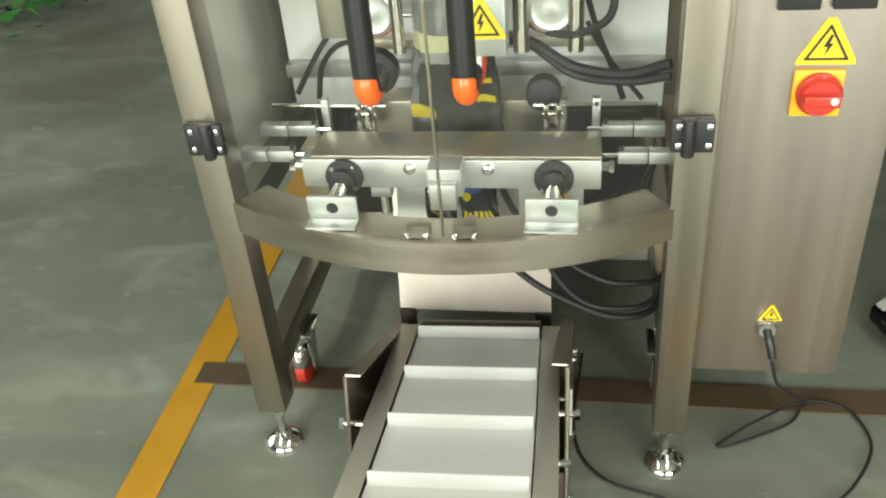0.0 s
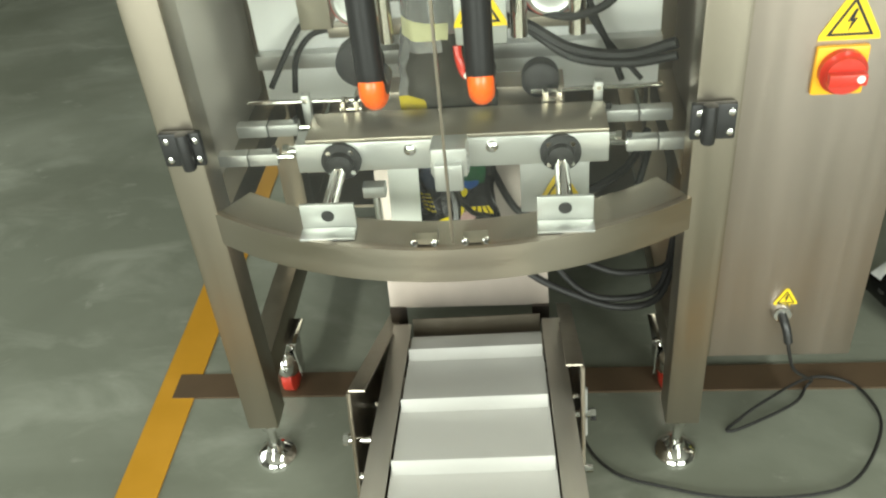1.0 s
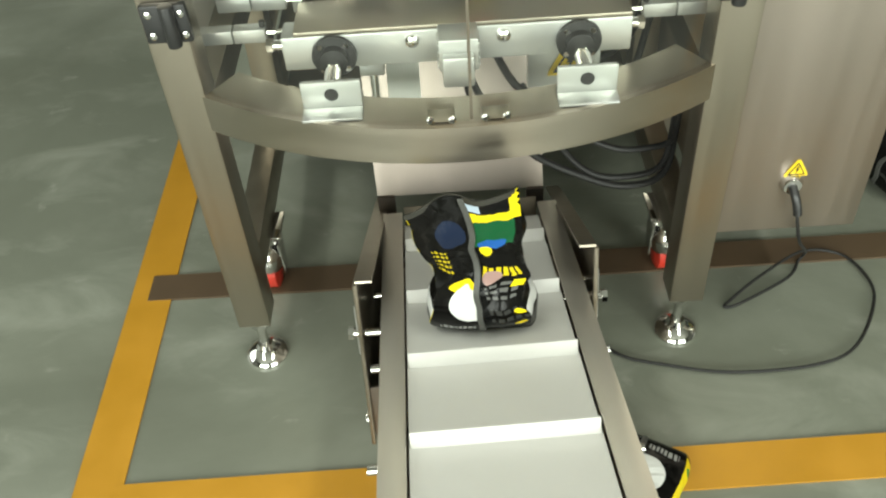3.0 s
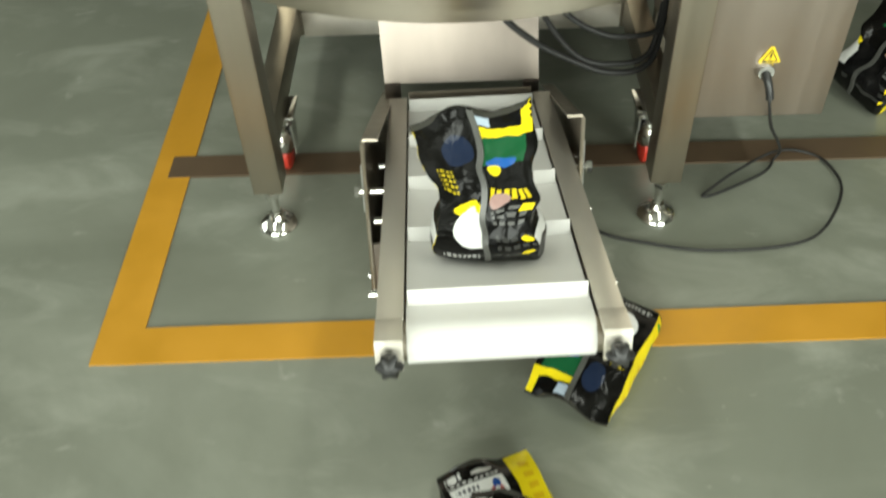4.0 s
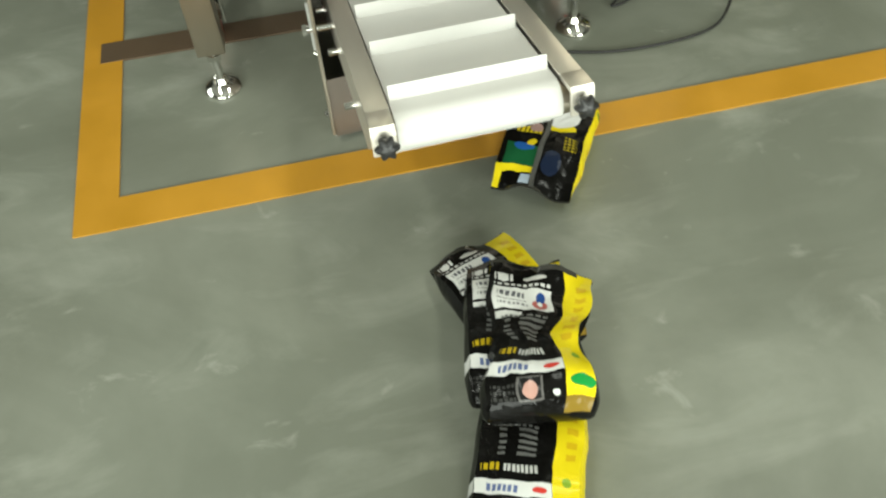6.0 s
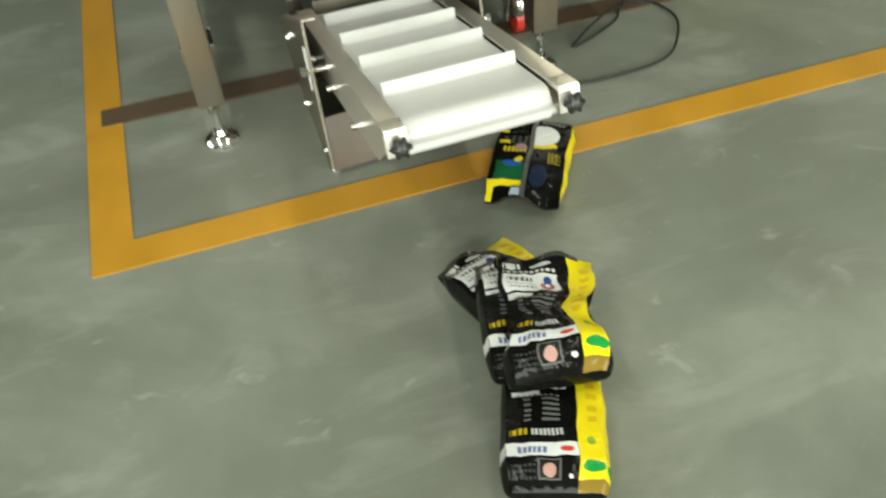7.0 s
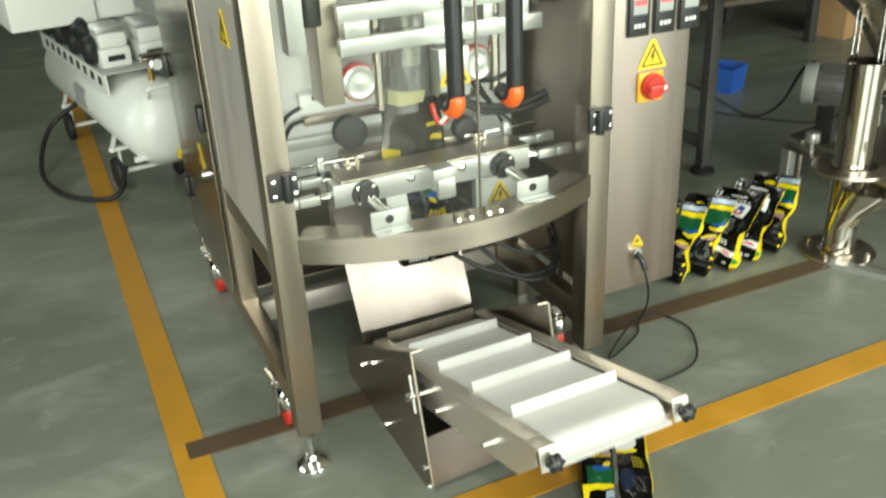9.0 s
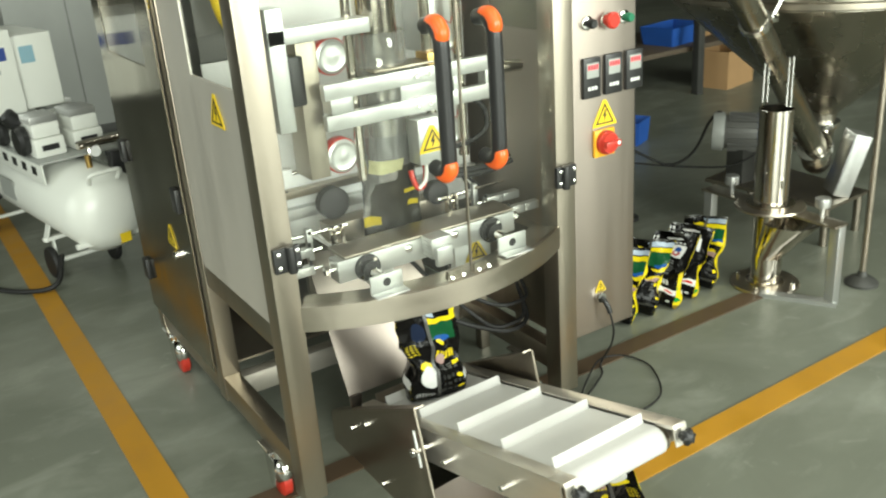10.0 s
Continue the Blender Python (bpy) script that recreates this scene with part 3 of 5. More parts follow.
    warning_sign(root, (-0.3855, 0.66, 0.52), (0, 0, -90), 0.055)
    part("back_plate", box(nb(), -0.33, 0.33, 0.36, 0.366, 0.53, 0.98, 0), PLATE, root, "brushed steel back plate, its bright reflections put into the colour")
    part("back_plate", box(nb(), -0.22, 0.33, 0.36, 0.366, 0.983, TOP, 0), PLATE, root, "brushed steel back plate, its bright reflections put into the colour")
    # dark sheet added here to darken the view through the left window
    part("added_dark_sheet", box(nb(), -0.33, -0.223, 0.36, 0.366, 0.983, TOP, 0), MOTOR_GREY, root)
    part("film_edge", hose(nb(), [(-0.27, 0.33, 1.30), (-0.29, 0.32, 1.20), (-0.285, 0.32, 1.10), (-0.26, 0.33, 1.04)], 0.016, 10), YELLOW, root, "yellow edge of the film roll")
    warning_sign(root, (-0.30, 0.80, 1.10), (0, 0, -70), 0.09)
    part("electric_panel", box(nb(), -0.29, 0.30, 0.84, 0.88, 0.30, 1.70, 0.004), MOTOR_GREY, root)
    part("rear_skin", box(nb(), -0.33, 0.33, 1.026, 1.03, 0.20, TOP, 0), STEEL_DARK, root)
    for y0 in (0.0, 0.47, 0.99):
        part("rail", box(nb(), -0.324, 0.322, y0, y0 + 0.04, TOP - 0.04, TOP, 0.002), STEEL, root)
    part("base_tray", box(nb(), -0.33, 0.33, 0.51, 0.98, 0.20, 0.206, 0), STEEL_DARK, root)
    # jaw carriage: brackets on the front shelf, guide rods
    for x in (-0.156, 0.158):
        bm = nb()
        box(bm, x - 0.037, x + 0.037, -0.046, -0.040, 0.544, 0.584, 0.002)
        box(bm, x - 0.037, x + 0.037, -0.072, -0.0465, 0.544, 0.548, 0.001)
        br = part("rod_bracket", bm, ALU, root, "bright aluminium bracket with a hole")
        part("bore", lathe(nb(), ((0.009, 0), (0.008, 0.0015)), (x, -0.0462, 0.566), (0, -1, 0), 16), RUBBER, br)
        part("guide_rod", rod(nb(), (x, -0.040, 0.570), (x, 0.30, 0.570), 0.0105, seg=20), CHROME, root)
    # rear jaw and its mount
    part("rear_jaw", box(nb(), -0.15, 0.17, 0.215, 0.27, 0.545, 0.61, 0.002), STEEL_DARK, root)
    part("jaw_mount", box(nb(), 0.10, 0.20, 0.10, 0.12, 0.46, 0.545, 0.001), ALU, root)
    warning_sign(root, (0.158, 0.0985, 0.50), (0, 0, 0), 0.05)
    # thin rods with clamps and small air cylinders at both sides
    for s in (-1, 1):
        yr, zr = 0.190, 0.614
        part("thin_rod", rod(nb(), (s * 0.119, yr, zr), (s * 0.310, yr, zr + 0.002), 0.0040, seg=10), CHROME, root)
        bm = nb()
        box(bm, s * 0.217 - 0.0065, s * 0.217 + 0.0065, yr - 0.016, yr - 0.002, 0.560, 0.632, 0.002)
        clampp = part("rod_clamp", bm, ALU, root)
        part("screw", lathe(nb(), ((0.004, 0), (0.004, 0.003)), (s * 0.217, yr - 0.016, 0.624), (0, -1, 0), 8), CHROME, clampp)
        bm = nb()
        for dx in (-0.010, 0.010):
            box(bm, s * 0.150 + dx - 0.004, s * 0.150 + dx + 0.004, yr - 0.022, yr - 0.002, 0.570, 0.622, 0.002)
        box(bm, s * 0.150 - 0.013, s * 0.150 + 0.013, yr - 0.024, yr, 0.560, 0.585, 0.003)
        rod(bm, (s * 0.150 - 0.016, yr - 0.012, 0.606), (s * 0.150 + 0.016, yr - 0.012, 0.606), 0.006, seg=12)
        part("clevis", bm, POLISHED, root, "polished clevis on the thin rod")
        for y0, x0, x1, z0 in ((0.140, 0.226, 0.320, 0.584), (0.086, 0.250, 0.338, 0.567)):
            mid = (x0 + x1) / 2
            bm = nb()
            box(bm, s * x0, s * mid - s * 0.0008, y0, y0 + 0.019, z0, z0 + 0.019, 0.0015)
            box(bm, s * mid + s * 0.0008, s * x1, y0, y0 + 0.019, z0, z0 + 0.019, 0.0015)
            cyl = part("air_cylinder", bm, ALU, root, "slim silver square air cylinder")
            part("piston_rod", rod(nb(), (s * (x0 - 0.022), y0 + 0.0095, z0 + 0.0095), (s * x0, y0 + 0.0095, z0 + 0.0095), 0.0035, seg=8), CHROME, cyl)
            part("fitting", rod(nb(), (s * (x0 + 0.004), y0 + 0.0095, z0 + 0.019), (s * (x0 + 0.004), y0 + 0.0095, z0 + 0.027), 0.004, seg=8), RUBBER, cyl)
        hz, hr = (0.662, 0.036) if s < 0 else (0.622, 0.028)
        part("rubber_hub", lathe(nb(), ((hr * 0.9, 0), (hr, 0.004), (hr, 0.028), (hr * 0.8, 0.032), (hr * 0.4, 0.033)), (s * 0.134, 0.235, hz), (0, -1, 0), 26), RUBBER, root, "black rubber hub")
    part("cross_bar", box(nb(), -0.33, 0.33, 0.335, 0.358, 0.60, 0.625, 0.001), ALU, root)
    part("cross_bar", box(nb(), -0.20, 0.22, 0.325, 0.352, 0.655, 0.672, 0.001), STEEL, root)
    # film pulling unit: rails, rollers, carriage
    for z0 in (0.862, 0.925):
        bm = nb()
        box(bm, -0.17, 0.275, 0.115, 0.135, z0 - 0.016, z0 + 0.016, 0.001)
        bar = part("carriage_rail", bm, ALU, root, "bright aluminium cross rail with bolts")
        for xb in (0.045, 0.075, 0.105):
            part("bolt", lathe(nb(), ((0.005, 0), (0.005, 0.004)), (xb, 0.115, z0), (0, -1, 0), 8), CHROME, bar)
    part("carriage_block", box(nb(), -0.16, -0.11, 0.11, 0.15, 0.88, 0.91, 0.001), ALU, root)
    part("carriage_block", box(nb(), 0.01, 0.10, 0.125, 0.15, 0.87, 0.92, 0.001), ALU, root)
    part("carriage_block", box(nb(), 0.14, 0.16, 0.12, 0.15, 0.87, 0.92, 0.001), ALU, root)
    part("carriage_block", box(nb(), 0.225, 0.245, 0.12, 0.15, 0.87, 0.92, 0.001), ALU, root)
    part("carriage_shaft", rod(nb(), (0.26, 0.12, 0.91), (0.32, 0.12, 0.905), 0.014), CHROME, root)
    for zc in (0.775, 0.985):
        for xc in (-0.118, 0.150):
            bm = lathe(nb(), ((0.018, -0.03), (0.036, -0.028), (0.036, 0.0), (0.030, 0.003), (0.022, 0.0), (0.008, 0.004)), (xc, 0.17, zc), (0, -1, 0))
            r = part("pull_roller", bm, ALU, root, "silver film pulling roller with a red rubber tyre")
            bm = lathe(nb(), ((0.037, 0.002), (0.039, 0.005), (0.039, 0.028), (0.037, 0.031)), (xc, 0.202, zc), (0, -1, 0))
            part("tyre", bm, RED_PL, r)
    bm = nb()
    box(bm, -0.20, -0.155, 0.16, 0.24, 0.74, 1.05, 0.003)
    part("pull_frame", bm, STEEL, root)
    part("pull_frame", box(nb(), -0.27, -0.235, 0.12, 0.17, 0.86, 1.10, 0.002), ALU, root)
    part("pull_frame", box(nb(), -0.27, -0.05, 0.12, 0.17, 1.03, 1.06, 0.002), ALU, root)
    part("black_motor", rod(nb(), (-0.205, 0.18, 0.90), (-0.205, 0.18, 1.0), 0.026, bev=0.004), BLACK_PL, root)
    part("small_bracket", box(nb(), -0.212, -0.186, 0.30, 0.32, 0.705, 0.732, 0.001), PLATE, root)
    part("small_cylinder", rod(nb(), (-0.186, 0.31, 0.720), (-0.070, 0.31, 0.722), 0.005), CHROME, root)
    part("green_sensor", rod(nb(), (-0.160, 0.305, 0.722), (-0.138, 0.305, 0.722), 0.007), GREEN_PL, root)
    # heater box with a sticker, columns
    hb = part("heater_box", box(nb(), 0.022, 0.090, 0.088, 0.135, 0.738, 0.838, 0.003), ALU, root, "grey heater box with a hazard sticker")
    warning_sign(hb, (0.056, 0.087, 0.788), (0, 0, 0), 0.056)
    for xc, r in ((-0.080, 0.010), (0.105, 0.012), (0.185, 0.012)):
        part("guide_column", rod(nb(), (xc, 0.165, 0.715), (xc, 0.165, 1.25), r), POLISHED, root)
    part("column_base", box(nb(), 0.085, 0.125, 0.13, 0.18, 0.938, 0.965, 0.002), COPPER, root)
    part("column_plate", box(nb(), -0.05, 0.13, 0.12, 0.19, 0.945, 0.95, 0.001), STEEL, root)
    part("rear_block", box(nb(), 0.13, 0.20, 0.20, 0.30, 0.95, 1.15, 0.003), ALU, root)
    part("red_heater_lead", hose(nb(), [(0.02, 0.13, 0.72), (0.022, 0.125, 0.70), (0.03, 0.12, 0.68), (0.045, 0.12, 0.685), (0.052, 0.12, 0.72), (0.05, 0.13, 0.75)], 0.006), RED_PL, root)
    part("white_lead", hose(nb(), [(0.06, 0.12, 0.76), (0.05, 0.11, 0.74), (0.045, 0.11, 0.70), (0.03, 0.115, 0.68)], 0.0045), WHITE_PAINT, root)
    # cables inside
    for pts, r in (([(0.05, 0.25, 0.71), (0.11, 0.24, 0.70), (0.18, 0.22, 0.665), (0.26, 0.2, 0.66), (0.325, 0.18, 0.685)], 0.009), ([(0.05, 0.25, 0.70), (0.11, 0.24, 0.695), (0.18, 0.215, 0.655), (0.26, 0.19, 0.652), (0.325, 0.17, 0.67)], 0.007), ([(-0.20, 0.33, 0.70), (-0.24, 0.33, 0.68), (-0.27, 0.31, 0.64), (-0.30, 0.29, 0.59)], 0.005), ([(-0.19, 0.33, 0.67), (-0.23, 0.33, 0.66), (-0.255, 0.31, 0.63), (-0.262, 0.29, 0.58)], 0.005), ([(0.20, 0.32, 0.74), (0.22, 0.3, 0.68), (0.24, 0.28, 0.64), (0.26, 0.26, 0.59)], 0.005), ([(0.20, 0.32, 0.70), (0.225, 0.3, 0.66), (0.26, 0.28, 0.62), (0.29, 0.26, 0.59)], 0.004), ([(0.10, 0.2, 0.75), (0.17, 0.16, 0.74), (0.23, 0.14, 0.77), (0.235, 0.15, 0.82), (0.20, 0.18, 0.85)], 0.006)):
        part("cable", hose(nb(), pts, r), RUBBER, root)
    # dark loom below the rear jaw
    for i in range(2):
        d = 0.045 * i
        part("cable", hose(nb(), [(0.05 + d, 0.22 + d, 0.47), (0.10 + d, 0.18 + d * 0.6, 0.40 + d), (0.20, 0.20 + d, 0.34 + d * 1.2), (0.28, 0.26 + d, 0.36 + d), (0.32, 0.32 + d, 0.44)], 0.006 + 0.001 * (i % 3)), RUBBER, root)
    for pts, r in (([(0.02, 0.20, 0.42), (0.06, 0.15, 0.36), (0.11, 0.12, 0.325), (0.17, 0.11, 0.292), (0.25, 0.11, 0.258), (0.32, 0.13, 0.262), (0.352, 0.20, 0.31)], 0.0058), ([(0.10, 0.20, 0.40), (0.15, 0.13, 0.335), (0.20, 0.115, 0.285), (0.26, 0.12, 0.268), (0.32, 0.14, 0.275), (0.350, 0.21, 0.33)], 0.0050), ([(0.12, 0.20, 0.42), (0.17, 0.13, 0.365), (0.23, 0.115, 0.332), (0.28, 0.12, 0.322), (0.33, 0.14, 0.322), (0.352, 0.20, 0.35)], 0.0050)):
        part("cable", hose(nb(), pts, r), RUBBER, root)
    # slide plate under the jaws
    bm = nb()
    plate(bm, [(-0.148, 0.229, 0.165), (0.142, 0.229, 0.165), (0.136, 0.35, 0.50), (-0.162, 0.35, 0.50)], (0, 0.94, -0.34), 0.003)
    box(bm, -0.148, -0.118, 0.222, 0.230, 0.128, 0.167, 0)
    box(bm, 0.112, 0.142, 0.222, 0.230, 0.128, 0.167, 0)
    part("slide_plate", bm, SLIDE, root, "polished steel slide plate under the jaws")
    part("slide_bracket", box(nb(), -0.16, 0.14, 0.352, 0.37, 0.40, 0.50, 0.001), STEEL_DARK, root)
    # tilted cover plate below the jaw bar, white in place of its window reflection
    part("cover_plate", plate(nb(), [(-0.098, 0.092, 0.440), (-0.052, 0.092, 0.440), (-0.052, 0.128, 0.548), (-0.098, 0.128, 0.548)], (0, 0.95, -0.3), 0.0025), WHITE_PAINT, root, "sheet cover below the jaw bar, its bright reflection painted white")
    part("small_post", rod(nb(), (-0.114, 0.09, 0.455), (-0.114, 0.09, 0.515), 0.006), CHROME, root)
    part("post_cap", box(nb(), -0.132, -0.098, 0.080, 0.100, 0.508, 0.527, 0.002), ALU, root)
    return root


MACHINE = machine()


def front_jaw(root):
    """The sliding front jaw on the two guide rods; its local origin is the closed place."""
    bm = nb()
    box(bm, -0.222, 0.226, 0.086, 0.128, 0.552, 0.600, 0.003)
    jaw = part("front_jaw", bm, ALU, root, "white-silver sealing jaw bar sliding on two rods")
    part("jaw_top", box(nb(), -0.205, 0.225, 0.085, 0.165, 0.6005, 0.607, 0.002), STEEL_H, jaw)
    for x in (-0.156, 0.158):
        bm = lathe(nb(), ((0.029, 0), (0.029, 0.006), (0.018, 0.008), (0.018, 0.020), (0.0125, 0.021)), (x, 0.086, 0.572), (0, -1, 0))
        fl = part("flange", bm, RUBBER, jaw, "black rod flange")
        for a in (45, 135, 225, 315):
            part("screw", lathe(nb(), ((0.004, 0), (0.004, 0.004)), (x + 0.023 * math.cos(radians(a)), 0.081, 0.572 + 0.023 * math.sin(radians(a))), (0, -1, 0), 8), CHROME, fl)
    for x in (-0.055, 0.062):
        part("bolt", lathe(nb(), ((0.009, 0), (0.009, 0.004), (0.005, 0.007)), (x, 0.086, 0.586), (0, -1, 0), 12), CHROME, jaw)
    bm = nb()
    box(bm, -0.022, 0.028, 0.044, 0.086, 0.562, 0.607, 0.003)
    box(bm, -0.018, 0.022, 0.030, 0.044, 0.547, 0.590, 0.004)
    for z in (0.566, 0.576, 0.586, 0.596):
        box(bm, -0.024, 0.030, 0.048, 0.078, z, z + 0.004, 0.001)
    part("air_valve", bm, ALU, jaw, "ribbed silver air valve on the jaw bar")
    for s in (-1, 1):
        bm = rod(nb(), (s * 0.222, 0.105, 0.580), (s * 0.240, 0.105, 0.580), 0.007)
        rod(bm, (s * 0.236, 0.105, 0.580), (s * 0.244, 0.105, 0.580), 0.010, seg=6)
        part("end_bolt", bm, CHROME, jaw)
    part("valve_cable", hose(nb(), [(0.01, 0.045, 0.55), (0.015, 0.05, 0.52), (0.03, 0.06, 0.49), (0.05, 0.08, 0.47)], 0.004), RUBBER, jaw)
    return jaw


JAW = front_jaw(MACHINE)


def control_cabinet():
    root = thing("control_cabinet", "tall brushed steel control cabinet fixed beside the machine post", "control cabinet")
    X0, X1, Y0 = 0.385, 0.605, 0.045
    part("body", box(nb(), X0, X1, Y0, 0.52, 0.205, 1.75, 0.003), CABSTEEL, root)
    part("mounting_strip", box(nb(), 0.376, 0.386, 0.03, 0.30, 0.22, 1.75, 0.001), STEEL_DARK, root)
    for x in (X0 + 0.02, X1 - 0.05):
        part("leg", box(nb(), x, x + 0.03, 0.47, 0.50, 0.0, 0.206, 0.002), STEEL_DARK, root)
    for i in range(3):
        x = 0.437 + 0.066 * i
        c = part("temperature_controller", box(nb(), x, x + 0.052, Y0 - 0.010, Y0 + 0.001, 0.815, 0.908, 0.003), BLACK_PL, root, "black temperature controller with a red display")
        part("display", box(nb(), x + 0.008, x + 0.044, Y0 - 0.012, Y0 - 0.0101, 0.862, 0.896, 0.001), GREY_PAINT, c)
        bm = nb()
        for k in range(4):
            box(bm, x + 0.011 + k * 0.008, x + 0.0165 + k * 0.008, Y0 - 0.0128, Y0 - 0.0121, 0.881, 0.892, 0)
        part("digits", bm, LED_RED, c, "red digits too small to read")
        bm = nb()
        for k in range(3):
            box(bm, x + 0.012 + k * 0.010, x + 0.019 + k * 0.010, Y0 - 0.0115, Y0 - 0.0101, 0.834, 0.842, 0)
        part("keys", bm, WHITE_PRINT, c)
    warning_sign(root, (0.507, Y0 - 0.0005, 0.765), (0, 0, 0), 0.060)
    sw = part("main_switch", box(nb(), 0.470, 0.534, Y0 - 0.008, Y0 + 0.001, 0.668, 0.734, 0.004), YELLOW_PL, root, "red and yellow main switch")
    bm = lathe(nb(), ((0.029, 0), (0.029, 0.010), (0.025, 0.014), (0.024, 0.020)), (0.503, Y0 - 0.008, 0.703), (0, -1, 0))
    kn = part("knob", bm, RED_PL, sw)
    bm = nb()
    box(bm, 0.480, 0.526, Y0 - 0.040, Y0 - 0.027, 0.695, 0.711, 0.003, None)
    part("grip", bm, RED_PL, kn)
    part("lock_mark", lathe(nb(), ((0.005, 0), (0.005, 0.001)), (0.517, Y0 - 0.040, 0.705), (0, -1, 0), 10), WHITE_PRINT, kn)
    # push buttons
    for x, m, r in ((0.455, BLACK_PL, 0.011), (0.515, RED_PL, 0.019), (0.566, GREEN_PL, 0.011)):
        bm = lathe(nb(), ((r * 0.75, 0), (r * 0.75, 0.014), (r, 0.016), (r, 0.024), (r * 0.8, 0.028)), (x, Y0, 0.985), (0, -1, 0), 20)
        bt = part("push_button", bm, m, root)
        part("bezel", lathe(nb(), ((0.016, 0), (0.016, 0.004), (0.012, 0.006)), (x, Y0, 0.985), (0, -1, 0), 20), CHROME, bt)
    # plug with sticker
    warning_sign(root, (0.492, Y0 - 0.0005, 0.325), (0, 0, 0), 0.028)
    so = part("socket", lathe(nb(), ((0.017, 0), (0.017, 0.004), (0.013, 0.012)), (0.488, Y0, 0.300), (0, -1, 0), 16), CHROME, root, "chromed round power socket with a black plug")
    bm = hose(nb(), [(0.488, Y0 - 0.008, 0.300), (0.490, Y0 - 0.02, 0.292), (0.494, Y0 - 0.027, 0.278), (0.497, Y0 - 0.031, 0.262)], 0.0068, 10)
    part("plug", bm, BLACK_PL, so)
    return root


LED_RED = mat("red_display_digits", (0.6, 0.02, 0.03), 0.4, 0, 0.05, 20.0)
LED_RED.node_tree.nodes["Principled BSDF"].inputs["Emission Color"].default_value = (1, 0.05, 0.06, 1)
LED_RED.node_tree.nodes["Principled BSDF"].inputs["Emission Strength"].default_value = 0.6
control_cabinet()


def power_cable():
    pts = [(0.496, 0.015, 0.268), (0.50, 0.012, 0.245), (0.515, 0.02, 0.20), (0.56, 0.08, 0.12), (0.605, 0.16, 0.03), (0.60, 0.165, 0.007), (0.569, 0.126, 0.006), (0.471, 0.072, 0.006), (0.442, 0.066, 0.006), (0.462, 0.085, 0.007), (0.516, 0.124, 0.014), (0.605, 0.180, 0.014), (0.669, 0.183, 0.006), (0.70, 0.144, 0.006), (0.702, 0.07, 0.006), (0.636, -0.033, 0.006), (0.557, -0.07, 0.006), (0.424, -0.076, 0.006), (0.324, -0.055, 0.006), (0.235, -0.018, 0.006), (0.19, 0.08, 0.006), (0.2, 0.3, 0.006)]
    tagged(part("power_cable", hose(nb(), pts, 0.0027, 8, 8), RUBBER), "black power cable looped loosely on the floor", "cable")


power_cable()

# ---- the take-off conveyor: local y runs down the belt to the rear, z out of the belt ----
BELT_LEN, BELT_R, BELT_HALF, PITCH, SPEED = 0.653, 0.028, 0.113, 0.1532, 0.2315
LOOP = 10 * PITCH
CONV = Matrix.Translation((0.035, -0.527, 0.336)) @ pose(0, 0, 0, 0, 0, 1.9) @ pose(0, 0, 0, -14.05, 0, 0) @ pose(0, 0.040, 0)


def belt_point(s):
    """Arc length s along the loop, from the front roller's crown towards the rear: place (y, z) and turn about x."""
    s %= LOOP
    under = LOOP - BELT_LEN - 2 * math.pi * BELT_R
    if s < BELT_LEN:
        return s, 0.0, 0.0
    s -= BELT_LEN
    if s < math.pi * BELT_R:
        a = s / BELT_R
        return BELT_LEN + BELT_R * math.sin(a), -BELT_R + BELT_R * math.cos(a), -a
    s -= math.pi * BELT_R
    if s < under:
        return BELT_LEN * (1 - s / under), -2 * BELT_R, -math.pi
    s -= under
    a = s / BELT_R
    return -BELT_R * math.sin(a), -BELT_R - BELT_R * math.cos(a), -math.pi - a


